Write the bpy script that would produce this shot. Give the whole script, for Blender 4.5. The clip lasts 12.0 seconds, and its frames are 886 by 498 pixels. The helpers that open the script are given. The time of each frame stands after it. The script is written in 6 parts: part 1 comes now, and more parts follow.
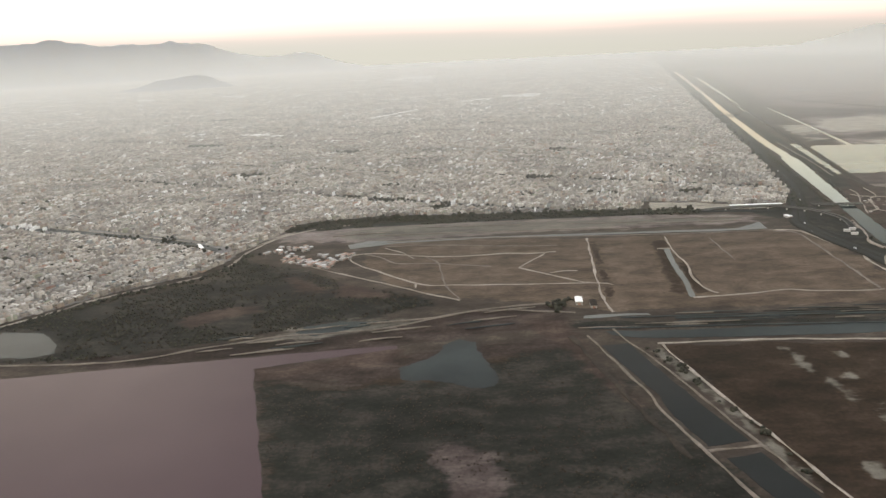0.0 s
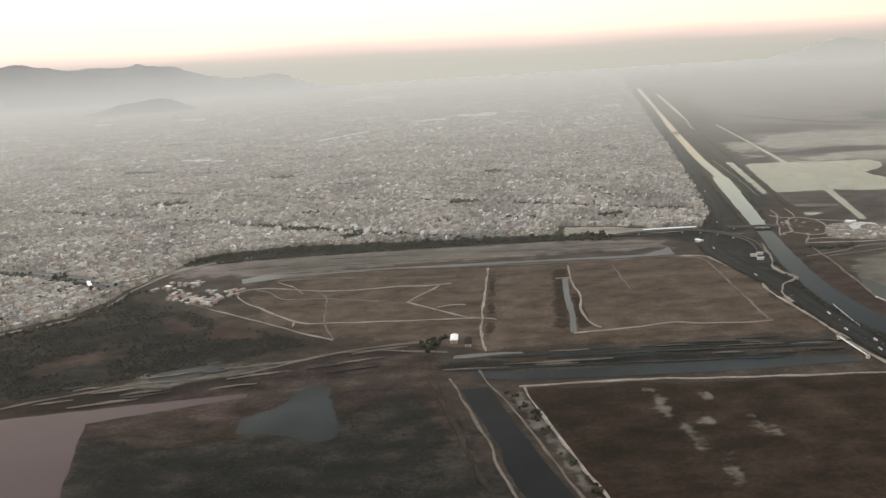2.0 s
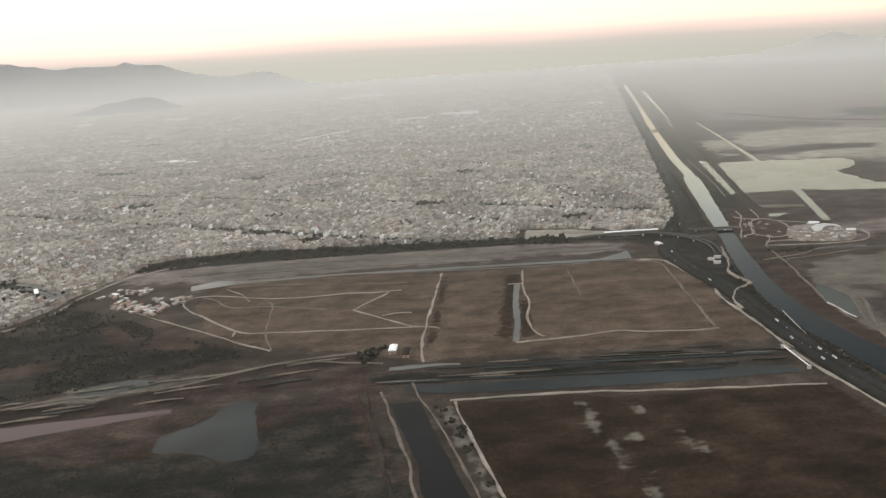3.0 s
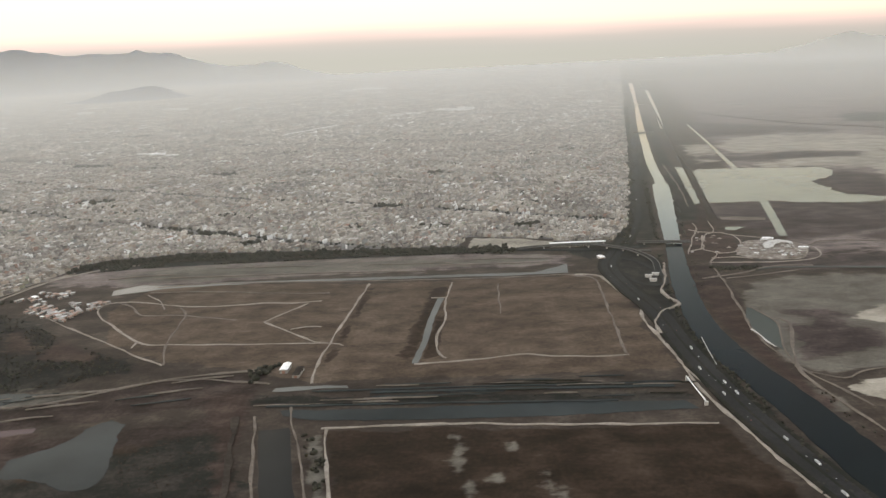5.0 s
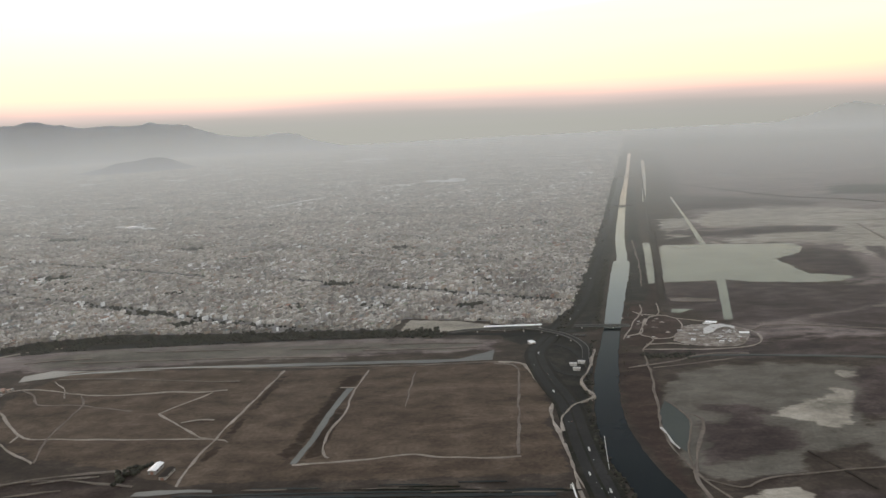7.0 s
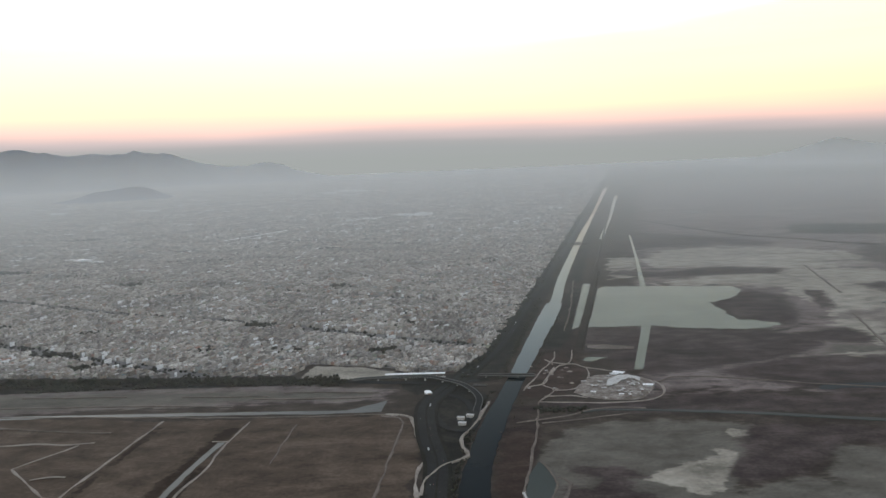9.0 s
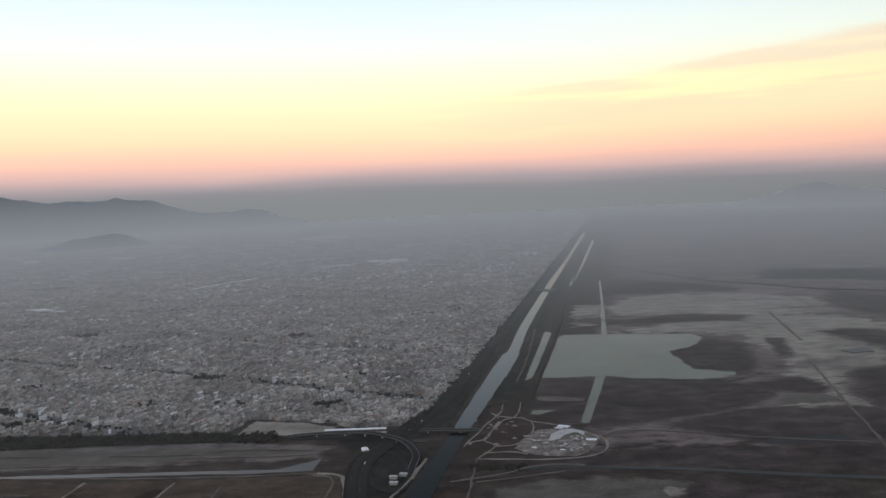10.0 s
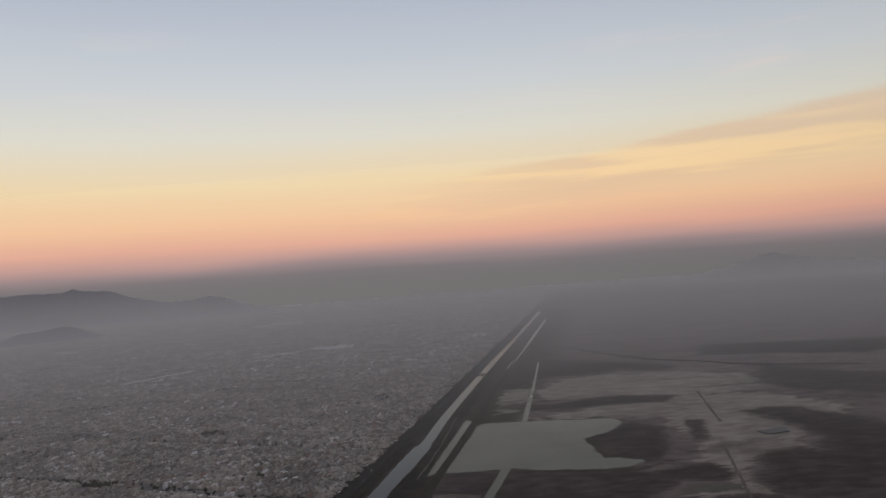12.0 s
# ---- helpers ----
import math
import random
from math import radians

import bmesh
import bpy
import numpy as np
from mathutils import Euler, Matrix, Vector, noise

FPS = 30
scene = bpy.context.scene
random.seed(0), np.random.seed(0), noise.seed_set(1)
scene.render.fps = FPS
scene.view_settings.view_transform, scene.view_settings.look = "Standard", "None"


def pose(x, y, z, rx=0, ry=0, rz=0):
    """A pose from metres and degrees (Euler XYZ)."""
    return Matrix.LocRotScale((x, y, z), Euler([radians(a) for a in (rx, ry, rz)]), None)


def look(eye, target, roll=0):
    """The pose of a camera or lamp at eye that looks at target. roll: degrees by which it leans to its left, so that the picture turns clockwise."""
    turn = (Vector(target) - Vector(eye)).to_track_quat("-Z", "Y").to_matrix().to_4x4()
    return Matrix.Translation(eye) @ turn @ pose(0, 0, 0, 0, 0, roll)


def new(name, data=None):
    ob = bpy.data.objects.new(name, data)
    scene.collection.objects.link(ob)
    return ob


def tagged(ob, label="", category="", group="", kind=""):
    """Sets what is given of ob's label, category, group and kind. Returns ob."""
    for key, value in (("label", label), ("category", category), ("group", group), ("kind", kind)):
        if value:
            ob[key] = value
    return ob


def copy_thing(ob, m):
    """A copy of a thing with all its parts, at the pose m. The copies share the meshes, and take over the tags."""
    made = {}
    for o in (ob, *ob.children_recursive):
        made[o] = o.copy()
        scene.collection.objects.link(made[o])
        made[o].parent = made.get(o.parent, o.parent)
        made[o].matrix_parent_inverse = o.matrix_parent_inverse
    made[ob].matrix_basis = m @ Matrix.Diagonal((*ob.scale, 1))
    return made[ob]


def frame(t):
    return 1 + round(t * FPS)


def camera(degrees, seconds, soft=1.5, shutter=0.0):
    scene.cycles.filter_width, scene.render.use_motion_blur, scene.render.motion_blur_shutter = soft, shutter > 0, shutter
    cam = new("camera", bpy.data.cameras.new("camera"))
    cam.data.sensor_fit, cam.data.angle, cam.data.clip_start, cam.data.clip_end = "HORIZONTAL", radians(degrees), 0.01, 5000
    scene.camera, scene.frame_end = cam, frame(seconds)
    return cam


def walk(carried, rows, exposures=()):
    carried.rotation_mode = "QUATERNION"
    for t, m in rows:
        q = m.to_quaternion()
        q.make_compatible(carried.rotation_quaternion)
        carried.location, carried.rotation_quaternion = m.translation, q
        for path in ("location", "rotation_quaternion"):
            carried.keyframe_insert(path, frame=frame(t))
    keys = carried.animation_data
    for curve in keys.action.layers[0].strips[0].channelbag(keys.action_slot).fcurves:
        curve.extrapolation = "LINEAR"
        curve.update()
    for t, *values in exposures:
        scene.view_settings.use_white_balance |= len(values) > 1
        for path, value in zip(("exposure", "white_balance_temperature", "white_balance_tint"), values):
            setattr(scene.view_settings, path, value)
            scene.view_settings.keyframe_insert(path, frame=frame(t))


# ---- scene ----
cam = camera(57.6, 12.0, soft=1.4)
PATH = [
    (0, (0.652, 0.307, 162.565), (0.604, 2.240, 162.051), -2.8),
    (0.5, (17.936, 7.819, 162.738), (17.890, 9.753, 162.229), -3.4),
    (1, (35.254, 14.193, 162.959), (35.216, 16.128, 162.453), -3.5),
    (1.5, (52.121, 20.712, 163.358), (52.126, 22.652, 162.869), -3.3),
    (2, (69.558, 26.651, 163.784), (69.548, 28.594, 163.309), -3.6),
    (2.5, (86.190, 33.181, 164.712), (86.167, 35.128, 164.252), -4.5),
    (2.6, (89.437, 34.393, 164.787), (89.495, 36.336, 164.315), -2.7),
    (3, (103.120, 39.228, 165.260), (103.118, 41.169, 164.776), -3.9),
    (3.2, (109.908, 41.765, 165.407), (109.913, 43.707, 164.925), -3.4),
    (4.8, (162.832, 61.026, 169.019), (162.791, 62.959, 168.506), -2.8),
    (5, (169.502, 63.366, 169.145), (169.453, 65.301, 168.645), -2.9),
    (5.5, (187.407, 69.980, 170.087), (187.345, 71.927, 169.633), -3.2),
    (6, (205.023, 76.772, 171.000), (204.947, 78.729, 170.593), -3.3),
    (6.5, (222.202, 82.997, 171.927), (222.118, 84.960, 171.552), -3.2),
    (6.7, (229.523, 85.452, 172.262), (229.435, 87.418, 171.903), -3.2),
    (8.3, (288.230, 104.767, 176.660), (288.133, 106.745, 176.378), -2.7),
    (8.5, (295.497, 107.181, 176.974), (295.402, 109.159, 176.694), -2.8),
    (9, (313.366, 113.881, 177.513), (313.286, 115.862, 177.249), -2.5),
    (9.5, (331.414, 121.014, 178.046), (331.351, 123.000, 177.823), -2.5),
    (10, (349.221, 127.731, 178.768), (349.172, 129.725, 178.613), -2.7),
    (10.5, (367.355, 133.958, 179.730), (367.320, 135.955, 179.632), -3.2),
    (11, (385.047, 138.984, 180.826), (385.029, 140.983, 180.775), -3.9),
    (11.5, (402.508, 143.369, 181.331), (402.508, 145.369, 181.329), -4.3),
    (12, (420.680, 147.984, 181.837), (420.704, 149.984, 181.875), -4.4),
]
EXPOSURES = [(0.0, 2.08, 7100, 5), (0.5, 1.8, 7050, 5), (1.5, 1.8, 7050, 5), (3.0, 1.84, 7050, 5), (5.0, 1.84, 7050, 5), (5.5, 1.82, 7050, 5), (6.0, 1.5, 7000, 5), (6.5, 1.45, 6900, 5), (8.5, 1.26, 6250, 3),
             (9.0, 1.22, 6150, 3), (9.5, 0.82, 5950, 5), (10.0, 0.6, 5950, 8), (10.5, 0.29, 6250, 12), (11.0, 0.17, 6350, 14), (11.5, 0.25, 6450, 16), (12.0, 0.0, 6450, 17)]
walk(cam, [(t, look(eye, target, roll)) for t, eye, target, roll in PATH], EXPOSURES)

# ---- world, sun and air ----
def world_sky():
    w = bpy.data.worlds.new("dusk_sky")
    scene.world = w
    w.use_nodes = True
    nt = w.node_tree
    nt.nodes.clear()
    N, L = nt.nodes.new, nt.links.new
    tc = N("ShaderNodeTexCoord")
    sep = N("ShaderNodeSeparateXYZ")
    L(tc.outputs["Generated"], sep.inputs[0])
    # streaks of thin cloud bend the bands a little
    mp = N("ShaderNodeMapping")
    mp.inputs["Scale"].default_value = (2.2, 2.2, 26.0)
    mp.inputs["Rotation"].default_value = (0.0, radians(-5), 0.0)
    L(tc.outputs["Generated"], mp.inputs[0])
    nz = N("ShaderNodeTexNoise")
    nz.inputs["Scale"].default_value = 1.3
    nz.inputs["Detail"].default_value = 4.0
    L(mp.outputs[0], nz.inputs["Vector"])
    # the band of warm haze climbs towards the east side of the view
    lift = N("ShaderNodeMath")
    lift.operation = "MULTIPLY_ADD"
    L(sep.outputs["X"], lift.inputs[0])
    lift.inputs[1].default_value = SKY_LIFT
    L(sep.outputs["Z"], lift.inputs[2])
    wob = N("ShaderNodeMath")
    wob.operation = "MULTIPLY_ADD"
    sub = N("ShaderNodeMath")
    sub.operation = "SUBTRACT"
    L(nz.outputs["Fac"], sub.inputs[0])
    sub.inputs[1].default_value = 0.5
    L(sub.outputs[0], wob.inputs[0])
    wob.inputs[1].default_value = 0.014
    L(lift.outputs[0], wob.inputs[2])
    rng = N("ShaderNodeMapRange")
    rng.inputs["From Min"].default_value = -0.10
    rng.inputs["From Max"].default_value = 0.60
    L(wob.outputs[0], rng.inputs["Value"])
    ramp = N("ShaderNodeValToRGB")
    el = ramp.color_ramp.elements
    stops = SKY_STOPS
    while len(el) < len(stops):
        el.new(0.5)
    for e, (deg, r, g, b) in zip(el, stops):
        e.position = (math.sin(radians(deg)) + 0.10) / 0.70
        e.color = (r, g, b, 1)
    L(rng.outputs[0], ramp.inputs[0])
    # brighter round the place where the sun went down, dim opposite to it
    dot = N("ShaderNodeVectorMath")
    dot.operation = "DOT_PRODUCT"
    L(tc.outputs["Generated"], dot.inputs[0])
    dot.inputs[1].default_value = (math.sin(radians(GLOW_AZ)), math.cos(radians(GLOW_AZ)), 0.12)
    glow = N("ShaderNodeMapRange")
    glow.interpolation_type = "SMOOTHSTEP"
    glow.inputs["From Min"].default_value = 0.1
    glow.inputs["From Max"].default_value = 1.0
    glow.inputs["To Min"].default_value = 0.85
    glow.inputs["To Max"].default_value = 1.12
    L(dot.outputs["Value"], glow.inputs["Value"])
    # one long bank of thin lit cloud that climbs slowly to the east, with wisps above it
    slant = math_node(N, L, "MULTIPLY_ADD", sep.outputs["X"], -0.1, sep.outputs["Z"])
    nz2 = N("ShaderNodeTexNoise")
    nz2.inputs["Scale"].default_value, nz2.inputs["Detail"].default_value = 1.7, 3.0
    L(mp.outputs[0], nz2.inputs["Vector"])
    ragged = math_node(N, L, "MULTIPLY_ADD", math_node(N, L, "SUBTRACT", nz2.outputs["Fac"], 0.5), 0.035, slant)
    up = N("ShaderNodeMapRange")
    up.interpolation_type = "SMOOTHSTEP"
    up.inputs["From Min"].default_value, up.inputs["From Max"].default_value = 0.030, 0.060
    L(ragged, up.inputs["Value"])
    down = N("ShaderNodeMapRange")
    down.interpolation_type = "SMOOTHSTEP"
    down.inputs["From Min"].default_value, down.inputs["From Max"].default_value = 0.094, 0.108
    down.inputs["To Min"].default_value, down.inputs["To Max"].default_value = 1.0, 0.0
    L(ragged, down.inputs["Value"])
    east = N("ShaderNodeMapRange")
    east.interpolation_type = "SMOOTHSTEP"
    east.inputs["From Min"].default_value, east.inputs["From Max"].default_value = -0.15, 0.22
    L(sep.outputs["X"], east.inputs["Value"])
    bank = math_node(N, L, "MULTIPLY", math_node(N, L, "MULTIPLY", up.outputs[0], down.outputs[0]), math_node(N, L, "MULTIPLY", east.outputs[0], 0.58))
    wisp = N("ShaderNodeMapRange")
    wisp.interpolation_type = "SMOOTHSTEP"
    wisp.inputs["From Min"].default_value, wisp.inputs["From Max"].default_value = 0.56, 0.74
    L(nz2.outputs["Fac"], wisp.inputs["Value"])
    high = N("ShaderNodeMapRange")
    high.inputs["From Min"].default_value, high.inputs["From Max"].default_value = 0.12, 0.17
    L(slant, high.inputs["Value"])
    thin = math_node(N, L, "MULTIPLY", math_node(N, L, "MULTIPLY", wisp.outputs[0], high.outputs[0]), math_node(N, L, "MULTIPLY_ADD", math_node(N, L, "SUBTRACT", sep.outputs["X"], 0.18, clamp=True), 1.3, 0.05))
    streak = N("ShaderNodeMapRange")
    streak.interpolation_type = "SMOOTHSTEP"
    streak.inputs["From Min"].default_value, streak.inputs["From Max"].default_value = 0.42, 0.60
    L(nz2.outputs["Fac"], streak.inputs["Value"])
    tone = mix_col(N, L, streak.outputs[0], srgb(214, 184, 150), srgb(240, 206, 152))
    hue = mix_col(N, L, bank, ramp.outputs[0], tone)
    hue = mix_col(N, L, thin, hue, srgb(232, 210, 198))
    bg = N("ShaderNodeBackground")
    L(hue, bg.inputs["Color"])
    L(glow.outputs[0], bg.inputs["Strength"])
    out = N("ShaderNodeOutputWorld")
    L(bg.outputs[0], out.inputs["Surface"])


def srgb(r, g, b):
    return tuple((c / 255 / 12.92 if c < 10.3 else ((c / 255 + 0.055) / 1.055) ** 2.4) for c in (r, g, b))


GLOW_AZ, SKY_LIFT = -28.0, 0.014
SKY_STOPS = [(d, *srgb(*c)) for d, c in (
    (-5.7, (109, 108, 107)), (-1.2, (110, 109, 107)), (-0.5, (112, 110, 109)), (0.0, (118, 113, 112)), (0.6, (143, 128, 126)), (1.3, (184, 149, 138)), (2.1, (214, 165, 141)), (3.6, (227, 187, 147)), (6.2, (225, 206, 163)), (9.3, (210, 210, 193)), (13.0, (191, 199, 199)), (18.0, (170, 181, 190)), (26.0, (154, 160, 172)), (38.0, (150, 154, 168)))]

sun = new("sun", bpy.data.lights.new("sun", "SUN"))
sun.data.energy, sun.data.angle, sun.data.color = 0.35, radians(25), (1.0, 0.87, 0.77)
sun.matrix_world = look((0, 0, 900), (400 * math.sin(radians(-GLOW_AZ)), -400 * math.cos(radians(GLOW_AZ)), 780))


# ---- materials ----
def node_mat(name, gloss=0.04):
    m = bpy.data.materials.new(name)
    m.use_nodes = True
    nt = m.node_tree
    bsdf = nt.nodes["Principled BSDF"]
    bsdf.inputs["Specular IOR Level"].default_value = gloss
    return m, nt, bsdf, nt.nodes.new, nt.links.new


def ramp_node(N, stops, mode="LINEAR"):
    r = N("ShaderNodeValToRGB")
    r.color_ramp.interpolation = mode
    el = r.color_ramp.elements
    while len(el) < len(stops):
        el.new(0.5)
    for e, (p, c) in zip(el, stops):
        e.position, e.color = p, (*c, 1)
    return r


def noise_node(N, L, scale, detail=5.0, rough=0.6, stretch=None, rot=0.0):
    geo = N("ShaderNodeNewGeometry")
    mp = N("ShaderNodeMapping")
    mp.inputs["Scale"].default_value = stretch or (1, 1, 1)
    mp.inputs["Rotation"].default_value = (0, 0, radians(rot))
    L(geo.outputs["Position"], mp.inputs[0])
    n = N("ShaderNodeTexNoise")
    n.inputs["Scale"].default_value, n.inputs["Detail"].default_value, n.inputs["Roughness"].default_value = scale, detail, rough
    L(mp.outputs[0], n.inputs["Vector"])
    return n


def mix_col(N, L, fac, a, b, mode="MIX"):
    m = N("ShaderNodeMix")
    m.data_type, m.blend_type = "RGBA", mode
    for sock, v in ((m.inputs[0], fac), (m.inputs[6], a), (m.inputs[7], b)):
        if isinstance(v, (int, float)):
            sock.default_value = v
        elif isinstance(v, tuple):
            sock.default_value = (*v, 1)
        else:
            L(v, sock)
    return m.outputs[2]


def math_node(N, L, op, a, b=0.0, c=0.0, clamp=False):
    m = N("ShaderNodeMath")
    m.operation, m.use_clamp = op, clamp
    for sock, v in zip(m.inputs, (a, b, c)):
        if isinstance(v, (int, float)):
            sock.default_value = v
        else:
            L(v, sock)
    return m.outputs[0]


world_sky()


def earth(name, dark, mid, light, big=0.02, fine=0.35, rough=0.95, bump=0.3, stretch=None, rot=0.0):
    """Soil, gravel, dust or scrub: two scales of stains and a fine relief."""
    m, nt, bsdf, N, L = node_mat(name)
    a = noise_node(N, L, big, 6, 0.6, stretch, rot)
    b = noise_node(N, L, fine, 4, 0.65)
    r = ramp_node(N, ((0.3, dark), (0.5, mid), (0.7, light)))
    f = math_node(N, L, "MULTIPLY_ADD", b.outputs["Fac"], 0.45, math_node(N, L, "MULTIPLY", a.outputs["Fac"], 0.58))
    L(f, r.inputs[0])
    L(r.outputs[0], bsdf.inputs["Base Color"])
    bsdf.inputs["Roughness"].default_value = rough
    bp = N("ShaderNodeBump")
    bp.inputs["Strength"].default_value, bp.inputs["Distance"].default_value = bump, 1.0
    L(b.outputs["Fac"], bp.inputs["Height"])
    L(bp.outputs[0], bsdf.inputs["Normal"])
    return m


def plain(name, colour, rough=0.7, metal=0.0, wear=0.25, scale=0.8):
    m, nt, bsdf, N, L = node_mat(name, 0.3)
    a = noise_node(N, L, scale, 4)
    d = tuple(c * (1 - wear) for c in colour)
    l = tuple(min(0.9, c * (1 + wear)) for c in colour)
    r = ramp_node(N, ((0.3, d), (0.7, l)))
    L(a.outputs["Fac"], r.inputs[0])
    L(r.outputs[0], bsdf.inputs["Base Color"])
    bsdf.inputs["Roughness"].default_value, bsdf.inputs["Metallic"].default_value = rough, metal
    return m


def water_mat(name, colour, murk, rough=0.06, ripple=0.06, scale=0.12, spec=0.5):
    m, nt, bsdf, N, L = node_mat(name)
    a = noise_node(N, L, 0.012, 5)
    r = ramp_node(N, ((0.35, colour), (0.68, murk)))
    L(a.outputs["Fac"], r.inputs[0])
    L(r.outputs[0], bsdf.inputs["Base Color"])
    b = noise_node(N, L, scale, 3)
    bp = N("ShaderNodeBump")
    bp.inputs["Strength"].default_value, bp.inputs["Distance"].default_value = ripple, 1.0
    L(b.outputs["Fac"], bp.inputs["Height"])
    L(bp.outputs[0], bsdf.inputs["Normal"])
    bsdf.inputs["Roughness"].default_value = rough
    bsdf.inputs["IOR"].default_value = 1.33
    bsdf.inputs["Specular IOR Level"].default_value = spec
    return m


def ground_mat():
    """Bare lake-bed earth with dry grass, scrub, pale salt sand, mud and street dust where they lie."""
    m, nt, bsdf, N, L = node_mat("lake_bed_earth")
    ca, cb = N("ShaderNodeAttribute"), N("ShaderNodeAttribute")
    ca.attribute_name, cb.attribute_name = "cover_a", "cover_b"
    cd = N("ShaderNodeAttribute")
    cd.attribute_name = "cover_d"
    cc = N("ShaderNodeAttribute")
    cc.attribute_name = "cover_c"
    sa, sb, sc = N("ShaderNodeSeparateColor"), N("ShaderNodeSeparateColor"), N("ShaderNodeSeparateColor")
    L(cc.outputs["Color"], sc.inputs[0])
    L(ca.outputs["Color"], sa.inputs[0])
    L(cb.outputs["Color"], sb.inputs[0])
    big = noise_node(N, L, 0.011, 7, 0.62, (1, 1.6, 1))
    mid = noise_node(N, L, 0.05, 6, 0.62, (1, 1.5, 1))
    wide = noise_node(N, L, 0.018, 5, 0.6, (0.6, 1.8, 1))
    torn = noise_node(N, L, 0.14, 6, 0.7, (0.5, 1.5, 1), 12)
    fine = noise_node(N, L, 0.45, 4, 0.65)
    grain = math_node(N, L, "MULTIPLY_ADD", fine.outputs["Fac"], 0.26, math_node(N, L, "MULTIPLY_ADD", mid.outputs["Fac"], 0.46, math_node(N, L, "MULTIPLY", big.outputs["Fac"], 0.28)))

    def soil(d, c, l, src=grain):
        r = ramp_node(N, ((0.40, d), (0.5, c), (0.62, l)))
        L(src, r.inputs[0])
        return r.outputs[0]

    def weight(sock, soft=0.14):
        # the edge of a cover frays along the noise
        sock = math_node(N, L, "MULTIPLY_ADD", sock, 1.45, -0.225)
        s = math_node(N, L, "MULTIPLY_ADD", math_node(N, L, "SUBTRACT", mid.outputs["Fac"], 0.5), 2.0, sock)
        s = math_node(N, L, "MULTIPLY_ADD", math_node(N, L, "SUBTRACT", wide.outputs["Fac"], 0.5), 1.5, s)
        s = math_node(N, L, "MULTIPLY_ADD", math_node(N, L, "SUBTRACT", torn.outputs["Fac"], 0.5), 1.4, s)
        r = N("ShaderNodeMapRange")
        r.interpolation_type = "SMOOTHSTEP"
        r.inputs["From Min"].default_value, r.inputs["From Max"].default_value = 0.5 - soft, 0.5 + soft
        L(s, r.inputs["Value"])
        return r.outputs[0]

    base = soil((0.019, 0.0138, 0.0105), (0.044, 0.033, 0.0255), (0.11, 0.087, 0.069))
    base = mix_col(N, L, math_node(N, L, "MULTIPLY", big.outputs["Fac"], 0.6), base, (0.036, 0.028, 0.0225))
    field = soil((0.035, 0.024, 0.0165), (0.070, 0.050, 0.0355), (0.130, 0.097, 0.071))
    scrub = soil((0.0064, 0.0065, 0.0055), (0.0155, 0.0147, 0.0124), (0.050, 0.042, 0.034))
    sand = soil((0.142, 0.126, 0.100), (0.25, 0.222, 0.178), (0.375, 0.336, 0.275))
    mud = soil((0.0115, 0.0075, 0.0062), (0.026, 0.0175, 0.0145), (0.064, 0.047, 0.039))
    wet = soil((0.0100, 0.0060, 0.0038), (0.0225, 0.0139, 0.0090), (0.050, 0.034, 0.0235))
    street = soil((0.115, 0.107, 0.098), (0.17, 0.158, 0.146), (0.25, 0.232, 0.213))
    col = mix_col(N, L, weight(sa.outputs[2]), base, field)
    flats = soil((0.056, 0.043, 0.038), (0.132, 0.105, 0.094), (0.23, 0.19, 0.17))
    pale = noise_node(N, L, 0.008, 6, 0.6, (0.7, 1.3, 1), 8)
    lit = N("ShaderNodeMapRange")
    lit.interpolation_type = "SMOOTHSTEP"
    lit.inputs["From Min"].default_value, lit.inputs["From Max"].default_value = 0.54, 0.64
    lit.inputs["To Max"].default_value = 0.75
    L(pale.outputs["Fac"], lit.inputs["Value"])
    flats = mix_col(N, L, lit.outputs[0], flats, (0.19, 0.16, 0.135))
    col = mix_col(N, L, weight(cd.outputs["Fac"], 0.3), col, flats)
    col = mix_col(N, L, weight(sb.outputs[1]), col, mud)
    col = mix_col(N, L, weight(sb.outputs[2]), col, wet)
    col = mix_col(N, L, weight(sa.outputs[0]), col, scrub)
    marsh = soil((0.024, 0.0175, 0.016), (0.050, 0.037, 0.0335), (0.102, 0.080, 0.072))
    silt = soil((0.062, 0.055, 0.044), (0.10, 0.089, 0.072), (0.155, 0.138, 0.112))
    rust = soil((0.019, 0.0118, 0.009), (0.038, 0.0245, 0.0195), (0.08, 0.057, 0.046))
    col = mix_col(N, L, weight(sc.outputs[1], 0.26), col, silt)
    # wind-drawn streaks: the sand thins out in places and the flats show pale ones
    drift = noise_node(N, L, 0.011, 6, 0.6, (0.8, 1.25, 1), 12)
    bare = N("ShaderNodeMapRange")
    bare.interpolation_type = "SMOOTHSTEP"
    bare.inputs["From Min"].default_value, bare.inputs["From Max"].default_value = 0.55, 0.63
    bare.inputs["To Min"].default_value, bare.inputs["To Max"].default_value = 1.0, 0.3
    L(drift.outputs["Fac"], bare.inputs["Value"])
    col = mix_col(N, L, math_node(N, L, "MULTIPLY", weight(sa.outputs[1]), bare.outputs[0]), col, sand)
    col = mix_col(N, L, weight(sc.outputs[0], 0.26), col, marsh)
    col = mix_col(N, L, weight(sc.outputs[2], 0.3), col, rust)
    col = mix_col(N, L, weight(sb.outputs[0], 0.1), col, street)
    L(col, bsdf.inputs["Base Color"])
    bsdf.inputs["Roughness"].default_value = 0.95
    bp = N("ShaderNodeBump")
